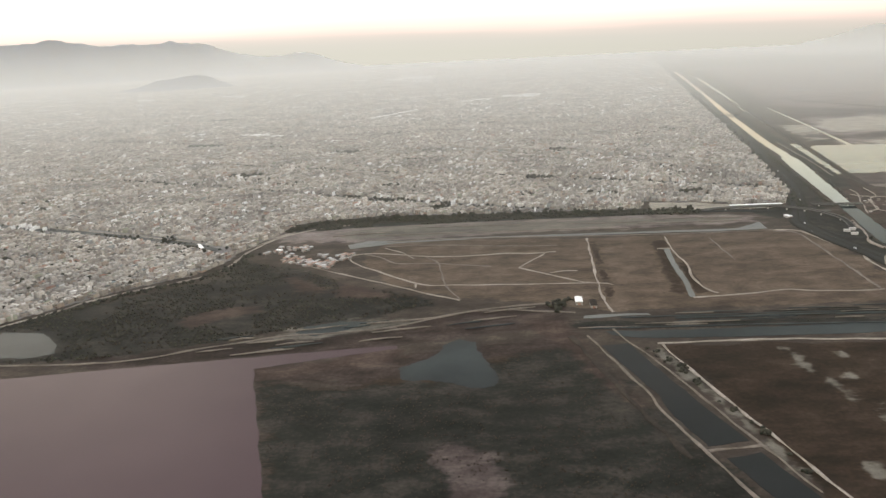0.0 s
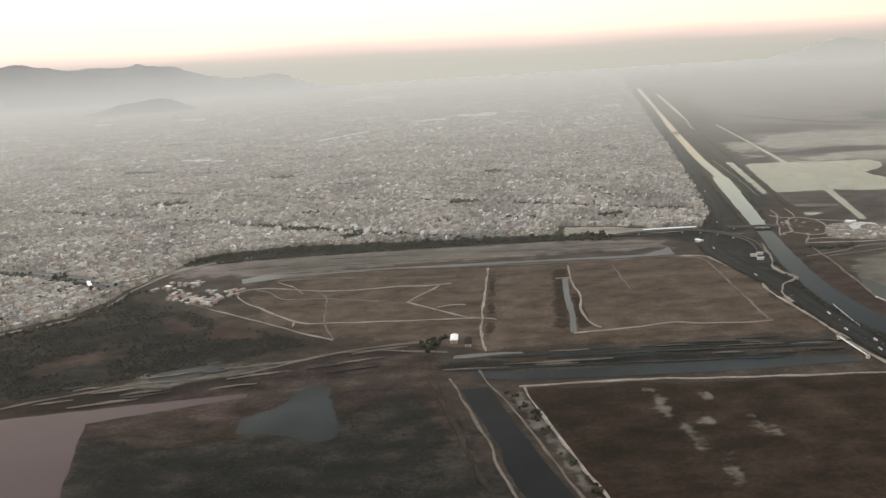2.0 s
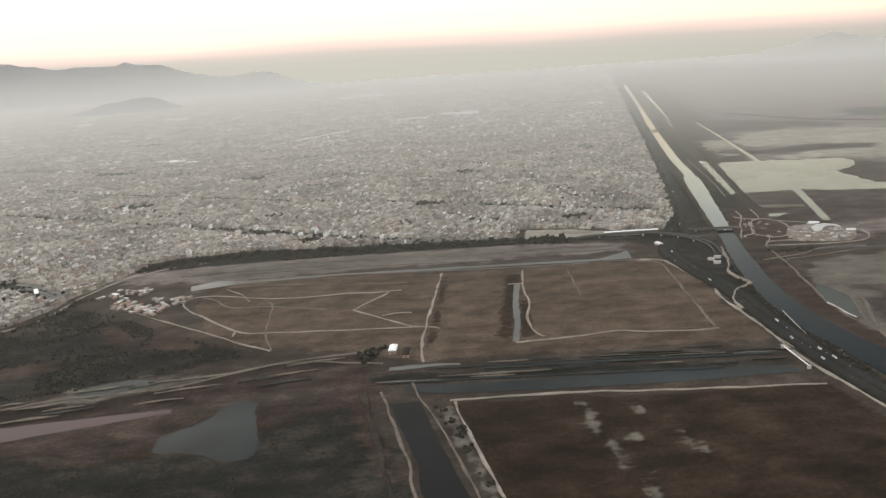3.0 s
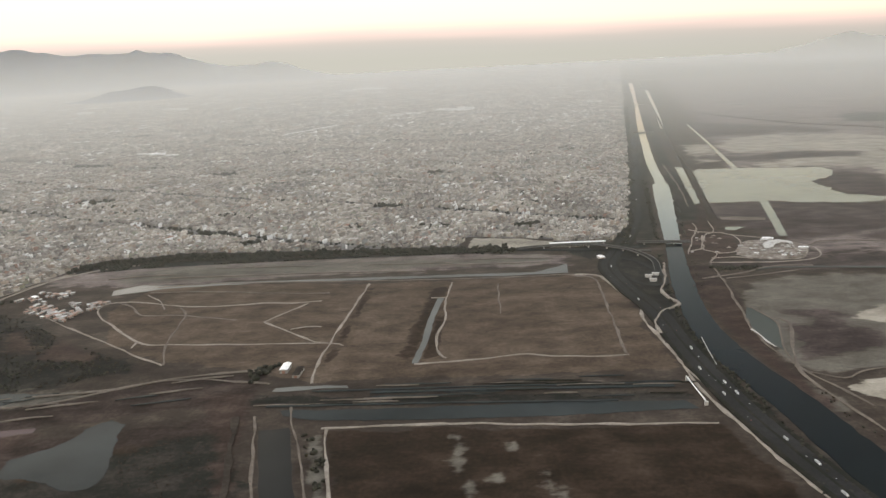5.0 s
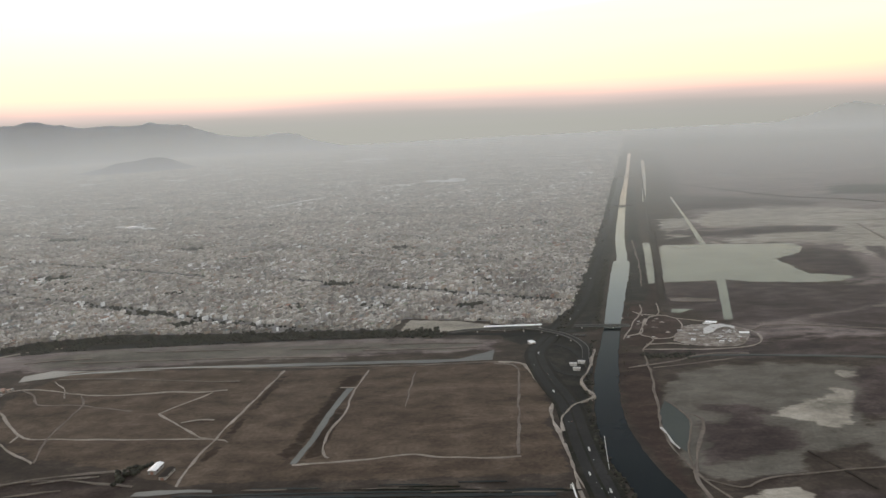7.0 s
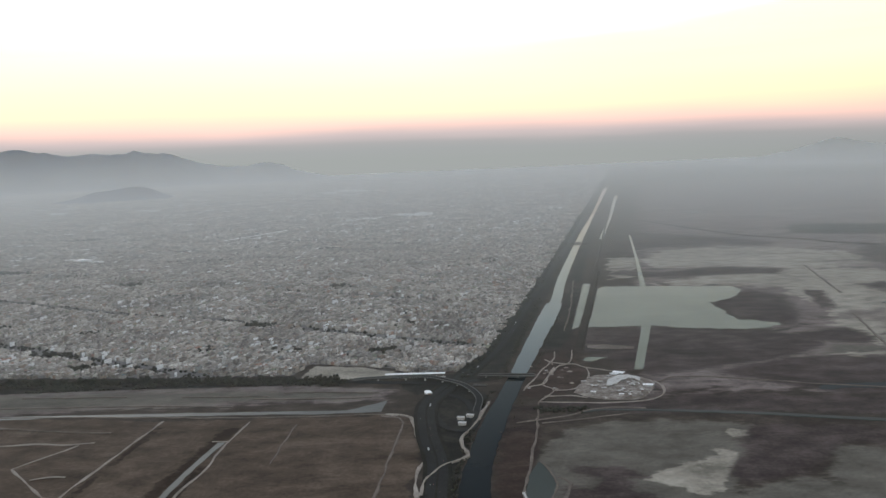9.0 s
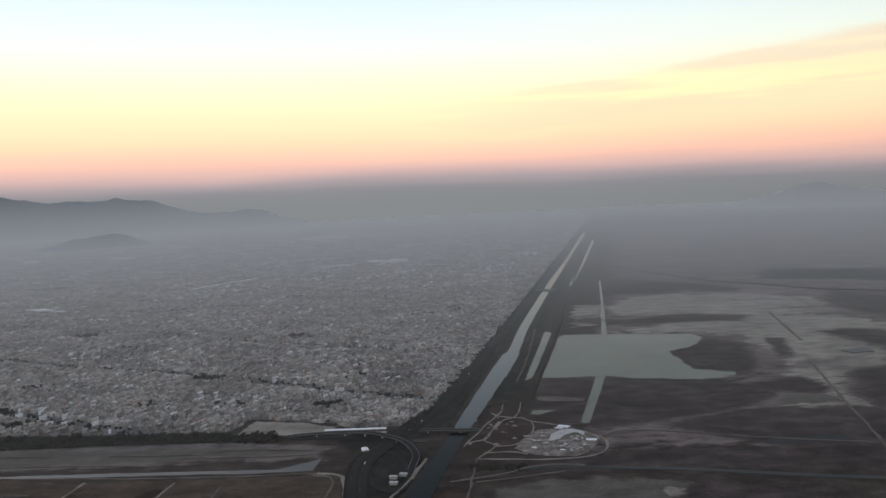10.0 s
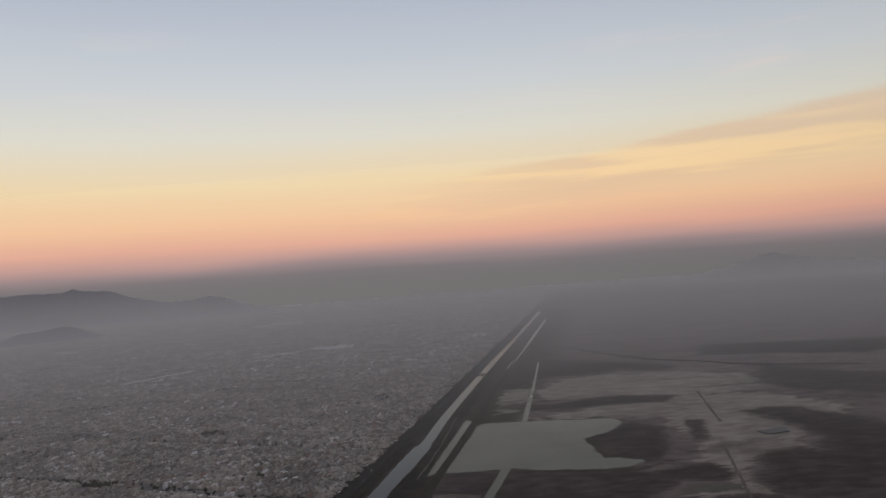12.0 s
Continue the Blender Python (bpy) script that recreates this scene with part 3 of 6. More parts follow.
CITY_EDGE = [(-2600, 300), (-420, 300), (-330, 430), (-276, 492), (-256, 518), (-228, 544), (-198, 566), (-185, 594), (-176, 640), (-158, 690), (-140, 727),
             (-72, 742), (29, 732), (126, 727), (164, 725), (176, 757), (246, 737), (258, 718), (296, 724), (318, 770), (357, 949), (429, 1312), (724, 2830), (1010, 4300), (1010, 4900), (-2600, 4900)]
COVER = {
    "scrub": [
        (16, [(867, 1569), (909, 1608), (1180, 1520), (1120, 1390), (1058, 1358), (952, 1438), (846, 1469)]),
        (4, [(364, 780), (384, 780), (400, 850), (436, 1050), (424, 1050), (388, 880)]),
        (4, [(425, 1090), (440, 1090), (560, 1740), (548, 1740), (470, 1330)]),
        (9, [(-285, 470), (-253, 500), (-206, 530), (-175, 552), (-168, 598), (-134, 578), (-88, 538), (-30, 492), (-18, 480), (-45, 464), (-100, 442), (-155, 424), (-205, 408), (-265, 404), (-330, 400)]),
        (8, [(-104, 372), (-60, 360), (-10, 362), (30, 392), (58, 400), (76, 350), (92, 290), (104, 240), (-70, 240), (-80, 280)]),
        (4, [(-160, 700), (-60, 716), (170, 710), (200, 700), (60, 702), (-90, 698), (-150, 686)]),
        (4, [(268, 660), (285, 690), (320, 695), (330, 720), (350, 800), (380, 950), (452, 1300), (760, 2820), (728, 2830), (428, 1300), (357, 940), (318, 765), (295, 715), (250, 700)]),
        (5, [(270, 640), (284, 660), (318, 650), (300, 540), (300, 420), (318, 330), (306, 330), (288, 420), (282, 560)]),
        (4, [(60, 436), (278, 422), (278, 414), (60, 428)]),
        (4, [(274, 651), (293, 677), (305, 685), (318, 663), (317, 627), (301, 590), (299, 549), (287, 544), (283, 557), (276, 601)]),
    ],
    "marsh": [
        (5, [(-16, 292), (-6, 300), (4, 290), (12, 274), (10, 256), (-2, 246), (-14, 258), (-8, 276)]),
        (7, [(414, 848), (480, 848), (548, 826), (590, 800), (600, 765), (560, 738), (478, 705), (440, 700), (395, 772)]),
        (10, [(560, 945), (596, 985), (616, 1006), (640, 960), (620, 880), (600, 840), (583, 838), (563, 892)]),
        (17, [(734, 1020), (799, 1008), (830, 947), (900, 700), (697, 690), (655, 719), (651, 764), (687, 832), (741, 836), (762, 901), (748, 972)]),
        (9, [(482, 1140), (501, 1175), (551, 1136), (613, 1167), (648, 1165), (701, 1138), (680, 1103), (614, 1107), (518, 1110)]),
        (20, [(582, 1582), (671, 1521), (782, 1391), (752, 1337), (695, 1397), (654, 1352), (573, 1377), (561, 1431)]),
        (16, [(897, 1339), (909, 1261), (1000, 1186), (940, 1034), (855, 1106), (817, 1177)]),
        (7, [(670, 994), (687, 987), (665, 905), (649, 903)]),
        (7, [(471, 586), (498, 589), (547, 575), (538, 553), (518, 558), (501, 534), (490, 523), (475, 515), (444, 504), (440, 515), (459, 550)]),
        (6, [(355, 508), (378, 508), (398, 495), (393, 469), (366, 463), (345, 455)]),
        (4, [(359, 535), (391, 531), (399, 518), (375, 517), (361, 522)]),
        (9, [(589, 804), (636, 821), (649, 783), (629, 764), (595, 775)]),
        (12, [(691, 837), (722, 845), (760, 800), (720, 720), (664, 733), (657, 749), (669, 797)]),
        (12, [(735, 1012), (767, 1026), (806, 1006), (774, 945), (758, 967)]),
        (6, [(375, 622), (470, 612), (640, 590), (640, 620), (545, 640), (450, 650), (440, 640), (350, 640)]),
        (8, [(480, 700), (560, 735), (640, 730), (760, 640), (700, 600), (560, 640)]),
        (6, [(356, 490), (364, 500), (378, 524), (386, 520), (390, 498), (396, 480), (388, 468), (371, 462), (354, 458), (348, 466)]),
        (4, [(385, 425), (402, 427), (430, 410), (430, 360), (385, 370), (371, 399)]),
    ],
    "silt": [
        (12, [(-120, 676), (-40, 694), (160, 688), (236, 676), (236, 664), (60, 664), (-80, 656)]),
        (4, [(349, 565), (367, 591), (403, 604), (446, 595), (478, 590), (477, 579), (450, 520), (423, 470), (395, 466), (384, 444), (354, 439), (340, 444), (333, 453), (335, 494), (340, 531)]),
        (6, [(-112, 430), (-104, 442), (-62, 452), (-28, 454), (-30, 444), (-57, 434), (-87, 426)]),
        (2.0, [(96, 392), (102, 394), (109, 353), (118, 306), (126, 262), (122, 262), (113, 316), (105, 350)]),
        (3, [(332, 433), (337, 429), (341, 396), (330, 396)]),
        (8, [(560, 700), (600, 770), (640, 760), (624, 677), (600, 660)]),
        (6, [(497, 556), (516, 554), (560, 540), (560, 480), (470, 440), (430, 430), (425, 478), (446, 504), (474, 513), (490, 509), (490, 523), (501, 534)]),
        (5, [(400, 600), (431, 604), (465, 591), (452, 561), (436, 549), (416, 538), (396, 534), (384, 542)]),
    ],
    "rust": [
        (4, [(-175, 461), (-167, 479), (-148, 488), (-131, 489), (-124, 475), (-146, 467), (-164, 450)]),
        (5, [(-129, 551), (-119, 553), (-87, 509), (-109, 513)]),
        (6, [(-88, 539), (-62, 517), (-43, 494), (-80, 500)]),
        (4, [(-110, 386), (-87, 390), (-60, 399), (-34, 406), (-30, 393), (-49, 385), (-73, 381), (-95, 374), (-105, 371)]),
        (5, [(36, 440), (56, 442), (64, 400), (70, 352), (82, 326), (74, 326), (60, 372), (50, 405)]),
        (4, [(328, 586), (343, 591), (347, 569), (338, 520), (332, 470), (334, 441), (335, 396), (325, 397), (322, 446), (319, 506)]),
        (4, [(344, 657), (352, 710), (371, 772), (389, 769), (383, 732), (393, 716), (387, 685), (378, 668), (368, 653), (353, 649)]),
    ],
    "sand": [
        (9, [(478, 1096), (504, 1270), (547, 1274), (514, 1111)]),
        (12, [(550, 1241), (593, 1331), (690, 1362), (749, 1338), (830, 1260), (850, 1180), (797, 1150), (755, 1125), (708, 1138), (644, 1155), (628, 1160), (554, 1166)]),
        (14, [(521, 1062), (611, 1111), (704, 1126), (800, 1120), (850, 1010), (820, 950), (766, 929), (729, 857), (692, 844), (656, 781), (654, 760), (657, 720), (633, 672), (620, 676), (634, 762), (633, 795), (636, 845), (660, 900), (650, 960), (655, 1007), (623, 1028)]),
        (10, [(549, 745), (578, 731), (640, 752), (629, 689), (589, 694), (565, 710)]),
        (4, [(398, 515), (417, 533), (433, 536), (446, 553), (456, 547), (438, 513), (433, 497), (419, 495), (416, 504), (405, 511)]),
        (3, [(456, 585), (474, 581), (468, 566), (458, 572)]),
        (3, [(348, 423), (362, 427), (376, 429), (382, 422), (373, 402), (365, 403), (354, 414)]),
        (2.0, [(340, 582), (343, 578), (336, 544), (332, 548)]),
        (2, [(174, 706), (178, 752), (215, 744), (244, 728), (250, 712)]),
    ],
    "field": [
        (3, [(-78, 596), (-60, 640), (0, 640), (100, 626), (250, 626), (268, 618), (272, 586), (278, 555), (274, 510), (280, 452), (90, 452), (20, 484), (-3, 489), (-50, 520)]),
        (5, [(-128, 546), (-101, 546), (-88, 512), (-103, 500)]),
        (3, [(357, 744), (366, 770), (380, 772), (377, 752), (368, 740)]), (3, [(346, 652), (350, 676), (358, 682), (369, 672), (372, 658), (362, 650)]),
        (3, [(368, 690), (372, 716), (384, 722), (388, 706), (380, 690)]), (3, [(380, 722), (386, 748), (396, 772), (391, 744), (388, 722)]),
    ],
    "flats": [
        (6, [(-170, 690), (-60, 704), (170, 698), (250, 680), (250, 655), (60, 655), (-90, 646), (-150, 655)]),
        (30, [(425, 650), (560, 650), (1000, 500), (1700, 900), (1700, 3000), (900, 3000), (620, 1600), (505, 1060), (600, 1030), (600, 850), (440, 705)]),
    ],
    "wet": [
        (2.5, [(101, 616), (105, 615), (94, 481), (90, 478)]),
        (4, [(147, 606), (157, 610), (146, 532), (141, 474), (130, 480), (138, 533)]),
        (2, [(155, 565), (156, 534), (154, 508), (154, 480), (144, 477), (147, 513)]),
        (4, [(101, 397), (279, 388), (288, 351), (300, 240), (125, 240), (113, 353)]),
        (6, [(-104, 372), (-60, 360), (30, 392), (58, 400), (76, 350), (92, 290), (104, 240), (-70, 240), (-80, 280)]),
    ],
    "mud": [
        (6, [(-111, 385), (-75, 389), (-33, 397), (60, 418), (60, 400), (30, 388), (-18, 362), (-60, 360), (-104, 371)]),
        (5, [(-166, 444), (-161, 455), (-123, 480), (-118, 452), (-146, 435)]),
        (5, [(320, 640), (350, 634), (346, 560), (330, 480), (320, 480), (324, 560)]),
        (6, [(350, 650), (352, 740), (378, 800), (400, 1000), (450, 1060), (420, 900), (392, 760), (380, 700)]),
        (5, [(-234, 408), (-138, 424), (-62, 434), (10, 462), (60, 466), (60, 436), (-33, 412), (-110, 405), (-196, 394)]),
    ],
}


# pale salt smears that run down the big field
for x, y, r in ((165, 376, 3.0), (164, 361, 3.4), (168, 343, 3.0), (170, 329, 2.4), (175, 307, 4.0), (179, 351, 2.0), (178, 324, 2.4), (199, 352, 2.2), (203, 336, 2.0), (187, 376, 1.8), (162, 385, 2.0), (150, 268, 3.0)):
    COVER["silt"].append((2.6, [(x - 0.5 * r, y - 2.4 * r), (x + 0.9 * r, y - 1.2 * r), (x + 0.6 * r, y + 1.4 * r), (x - 0.4 * r, y + 2.2 * r), (x - 1.0 * r, y + 0.4 * r)]))


def ground_sheet():
    def lines(lo, a, b, hi, step):
        mid = np.arange(a, b + 0.1, step)
        left = a - np.cumsum(step * 1.09 ** np.arange(1, 80))
        right = b + np.cumsum(step * 1.09 ** np.arange(1, 80))
        return np.concatenate(([lo], left[left > lo][::-1], mid, right[right < hi], [hi]))

    xs, ys = lines(-9000, -340, 900, 9000, 4.0), lines(-9000, 230, 1180, 9000, 4.0)
    X, Y = np.meshgrid(xs, ys)
    px, py = X.ravel(), Y.ravel()
    w = {}
    for key, polys in COVER.items():
        acc = np.zeros(px.shape)
        for edge, poly in polys:
            near = (px > min(p[0] for p in poly) - 3 * edge) & (px < max(p[0] for p in poly) + 3 * edge) & (py > min(p[1] for p in poly) - 3 * edge) & (py < max(p[1] for p in poly) + 3 * edge)
            acc[near] = np.maximum(acc[near], soft_poly(px[near], py[near], poly, edge * 1.5))
        w[key] = acc
    city = soft_poly(px, py, CITY_EDGE, 3)
    nx, ny = len(xs), len(ys)
    i = np.arange(nx * ny).reshape(ny, nx)
    faces = np.stack([i[:-1, :-1].ravel(), i[:-1, 1:].ravel(), i[1:, 1:].ravel(), i[1:, :-1].ravel()], 1)
    me = bpy.data.meshes.new("ground")
    me.from_pydata(np.stack([px, py, np.zeros(px.shape)], 1).tolist(), [], faces.tolist())
    at = me.attributes.new("cover_d", "FLOAT", "POINT")
    at.data.foreach_set("value", w["flats"].astype(np.float32))
    for name, chans in (("cover_a", (w["scrub"], w["sand"], w["field"])), ("cover_b", (city, w["mud"], w["wet"])), ("cover_c", (w["marsh"], w["silt"], w["rust"]))):
        at = me.attributes.new(name, "FLOAT_COLOR", "POINT")
        at.data.foreach_set("color", np.stack([*chans, np.ones(px.shape)], 1).astype(np.float32).ravel())
    me.materials.append(M_ground)
    tagged(new("ground", me), "dry brown lake-bed plain with scrub and pale sand", "ground", kind="structure")


ground_sheet()


# ---- hills on the skyline ----
def ridge(name, crest, depth, label, seed, spurs=1.0, mat=None):
    """A hill range: a crest line with spurs falling to the plain on both sides."""
    line = smooth_line([c[:2] for c in crest], 18)
    hs = []
    n = len(line)
    cum = [0.0]
    for a, b in zip(line, line[1:]):
        cum.append(cum[-1] + (b - a).length)
    key, s = [0.0], 0.0
    for a, b in zip(crest, crest[1:]):
        s += math.dist(a[:2], b[:2])
        key.append(s)
    v, f = [], []
    rows = 15
    for i, q in enumerate(line):
        h = float(np.interp(cum[i] / cum[-1] * key[-1], key, [c[2] for c in crest]))
        d = (line[min(i + 1, n - 1)] - line[max(i - 1, 0)]).normalized()
        s = Vector((-d.y, d.x))
        for k in range(rows):
            t = (k / (rows - 1)) * 2 - 1
            p = q + s * t * depth
            fall = (1 - abs(t)) ** 1.25
            nz = noise.fractal((p.x * 0.006 + seed, p.y * 0.006, 0.3), 0.9, 2.1, 5)
            z = h * fall * (1 + 0.28 * spurs * nz * (1 - fall)) + h * 0.05 * nz * fall + 7.0 * noise.fractal((p.x * 0.011, p.y * 0.011 + seed, 2.2), 0.8, 2.1, 4) * min(1.0, h / 60) * fall
            v.append((p.x, p.y, max(-2.0, z - 2)))
        if i:
            for k in range(rows - 1):
                a, b = (i - 1) * rows + k, i * rows + k
                f.append((a, a + 1, b + 1, b))
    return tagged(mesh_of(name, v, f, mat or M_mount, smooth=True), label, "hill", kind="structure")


def polar(az, r, h):
    return (r * math.sin(radians(az)), r * math.cos(radians(az)), h)


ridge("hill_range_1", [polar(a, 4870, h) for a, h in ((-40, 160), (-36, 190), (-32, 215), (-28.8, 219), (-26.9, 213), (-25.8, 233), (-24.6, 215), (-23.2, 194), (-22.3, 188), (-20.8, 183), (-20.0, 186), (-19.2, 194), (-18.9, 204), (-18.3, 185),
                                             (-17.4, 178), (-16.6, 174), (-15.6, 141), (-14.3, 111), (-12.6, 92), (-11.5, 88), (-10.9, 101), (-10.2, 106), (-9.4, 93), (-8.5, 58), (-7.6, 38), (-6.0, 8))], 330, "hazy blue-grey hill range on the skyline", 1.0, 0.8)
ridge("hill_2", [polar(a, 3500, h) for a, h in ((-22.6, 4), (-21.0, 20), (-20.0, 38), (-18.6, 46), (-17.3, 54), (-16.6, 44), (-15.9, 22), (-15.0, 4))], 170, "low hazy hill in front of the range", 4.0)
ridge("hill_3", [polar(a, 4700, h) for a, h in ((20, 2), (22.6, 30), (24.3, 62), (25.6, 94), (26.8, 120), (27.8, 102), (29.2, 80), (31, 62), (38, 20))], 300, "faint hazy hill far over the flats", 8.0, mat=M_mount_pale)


# ---- the city ----
def city_rows():
    """Houses in rows back to back along streets that run with the avenues."""
    rng = np.random.default_rng(5)
    ang = radians(-28)
    U, V = np.array((math.cos(ang), math.sin(ang))), np.array((-math.sin(ang), math.cos(ang)))
    rec = []
    bu, bv = 50.0, 14.8
    us, vs = np.arange(-3800, 1500, bu), np.arange(-400, 5200, bv)
    for u0 in us:
        for v0 in vs:
            c = U * (u0 + bu / 2) + V * (v0 + bv / 2)
            if c[1] < 300 or c[1] > 4350 or c[0] < -0.66 * c[1] - 120 or c[0] > 0.24 * c[1] + 200:
                continue
            far = c[1] > 1900
            wmean = (3.0 if c[1] < 1000 else 3.8) if not far else (6.5 if c[1] < 2700 else 13.0)
            rows = 2 if c[1] < 2700 else 1
            depth = 5.6 if rows == 2 else 11.4
            for r in range(rows):
                u = u0
                while u < u0 + bu - 4.0:
                    wd = wmean * rng.uniform(0.7, 1.4)
                    dp = depth * rng.uniform(0.72, 1.0)
                    if rng.random() < 0.93:
                        off = v0 + (0.2 if r == 0 else 11.4 - dp)
                        ctr = U * (u + wd / 2) + V * (off + dp / 2)
                        h = rng.choice((1.4, 2.3, 2.6, 3.4, 4.2), p=(0.22, 0.36, 0.24, 0.14, 0.04)) * rng.uniform(0.9, 1.12)
                        rec.append((ctr[0], ctr[1], (wd - 0.25) / 2, dp / 2, h))
                    u += wd
    rec = np.array(rec)
    ok = inside(rec[:, 0], rec[:, 1], CITY_EDGE)
    for line, half in AVENUES:
        for a, b in zip(line, line[1:]):
            ok &= seg_dist(rec[:, 0], rec[:, 1], a, b) > half
    for x, y, r in CITY_GAPS:
        ok &= np.hypot((rec[:, 0] - x) * 0.6, rec[:, 1] - y) > r
    return rec[ok], U, V


AVENUES = [([(-520, 800), (-426, 751), (-359, 726), (-293, 692), (-232, 661), (-195, 632)], 10.0), ([(-560, 1270), (-468, 1212), (-340, 1125), (-232, 1069), (-93, 993), (1, 957), (104, 911), (217, 845), (281, 813), (330, 790)], 5.5),
           ([(-520, 1066), (-316, 953), (-161, 866), (-79, 818), (17, 765), (92, 730)], 6.0), ([(-700, 1500), (-300, 1290), (200, 1040), (360, 960)], 4.5), ([(-900, 2100), (-200, 1740), (440, 1400)], 5.0)]
CITY_GAPS = [(90, 905, 11), (-70, 812, 12), (-270, 1010, 15), (-160, 1190, 14), (140, 1120, 10), (-420, 1340, 22), (230, 790, 8), (-520, 1800, 30), (60, 1500, 16), (-20, 765, 9)]


def house_blocks(rec, U, V, rng):
    """Walls, flat roof with a parapet rim, and a stair box on some, as plain arrays."""
    n = len(rec)
    cx, cy, hw, hd, h = rec.T
    corner = np.array(((-1, -1), (1, -1), (1, 1), (-1, 1)))
    P = np.zeros((n, 8, 3))
    for k, (a, b) in enumerate(corner):
        x = cx + U[0] * a * hw + V[0] * b * hd
        y = cy + U[1] * a * hw + V[1] * b * hd
        P[:, k] = np.stack([x, y, np.full(n, -0.2)], 1)
        P[:, 4 + k] = np.stack([x, y, h], 1)
    base = (np.arange(n) * 8)[:, None, None]
    F = np.array(((4, 5, 6, 7), (0, 1, 5, 4), (1, 2, 6, 5), (2, 3, 7, 6), (3, 0, 4, 7)))[None] + base
    return P.reshape(-1, 3), F.reshape(-1, 4)


def array_mesh(name, P, F, mat):
    me = bpy.data.meshes.new(name)
    me.vertices.add(len(P))
    me.vertices.foreach_set("co", P.astype(np.float32).ravel())
    k = F.shape[1]
    me.loops.add(F.size)
    me.loops.foreach_set("vertex_index", F.astype(np.int32).ravel())
    me.polygons.add(len(F))
    me.polygons.foreach_set("loop_start", np.arange(0, F.size, k, dtype=np.int32))
    me.update(calc_edges=True)
    me.materials.append(mat)
    return new(name, me)


def city():
    rng = np.random.default_rng(9)
    rec, U, V = city_rows()
    edge = (rec[:, 1] < 1000) & (soft_poly(rec[:, 0], rec[:, 1], CITY_EDGE, 40) < 0.68) & (rec[:, 1] > 500)
    first = np.argsort(np.where(edge, rec[:, 1] + 0.15 * np.abs(rec[:, 0] - 60), 1e9))[: min(290, edge.sum())]
    alone = np.zeros(len(rec), bool)
    alone[first] = True
    single, rec = rec[alone], rec[~alone]
    P, F = house_blocks(rec, U, V, rng)
    near = rec[rec[:, 1] < 1500]
    pick = near[rng.random(len(near)) < 0.6]
    top = pick.copy()
    top[:, 2], top[:, 3] = pick[:, 2] * rng.uniform(0.3, 0.6, len(pick)), pick[:, 3] * rng.uniform(0.2, 0.5, len(pick))
    top[:, 0] += rng.uniform(-1, 1, len(pick)) * pick[:, 2] * 0.35
    top[:, 1] += rng.uniform(-1, 1, len(pick)) * pick[:, 3] * 0.4
    top[:, 4] = pick[:, 4] + rng.uniform(0.5, 1.6, len(pick))
    P2, F2 = house_blocks(top, U, V, rng)
    # water tanks, washing rooms and sheet lean-tos on the roofs
    pick = near[rng.random(len(near)) < 0.75]
    tiny = pick.copy()
    tiny[:, 2], tiny[:, 3] = rng.uniform(0.3, 0.75, len(pick)), rng.uniform(0.3, 0.9, len(pick))
    tiny[:, 0] += rng.uniform(-1, 1, len(pick)) * 0.9
    tiny[:, 1] += rng.uniform(-1, 1, len(pick)) * 2.0
    tiny[:, 4] = pick[:, 4] + rng.uniform(0.35, 1.1, len(pick))
    P3, F3 = house_blocks(tiny, U, V, rng)
    ob = array_mesh("city_houses", np.concatenate((P, P2, P3)), np.concatenate((F, F2 + len(P), F3 + len(P) + len(P2))), M_house)
    tagged(ob, "dense low grey and tan concrete houses in long rows", "houses", kind="stuff")
    # big sheds and halls with pale roofs
    S = []
    for x, y, w, d, h in ((160, 2062, 44, 9, 7), (192, 2075, 20, 9, 8), (60, 2020, 24, 5, 5), (20, 2000, 10, 4, 5), (-150, 3195, 60, 20, 8), (-235, 3150, 30, 14, 7), (-352, 1445, 16, 8, 5), (-318, 1427, 10, 5, 4), (-383, 1463, 10, 4, 4), (-990, 2597, 30, 10, 6), (-700, 2582, 46, 8, 6)):
        S.append((x, y, w, d, h))
    # long pale roofs lie along the cross streets, alone and in clusters
    for _ in range(430):
        y = 740 + 2700 * rng.random() ** 1.5
        x = rng.uniform(-0.6 * y, 0.2 * y + 120)
        for _ in range(int(rng.integers(1, 6))):
            S.append((x + rng.normal(0, 16), y + rng.normal(0, 12), rng.uniform(0.35, 0.75) * (y / 900) ** 0.9, rng.uniform(1.0, 4.2) * (y / 900) ** 0.9, rng.uniform(2.6, 4.4)))
    S = np.array(S)
    S = S[inside(S[:, 0], S[:, 1], CITY_EDGE)]
    P, F = house_blocks(S, U, V, rng)
    tagged(array_mesh("city_halls", P, F, M_sheet), "pale-roofed halls and sheds among the houses", "halls", kind="stuff")
    return single


EDGE_HOUSES = city()


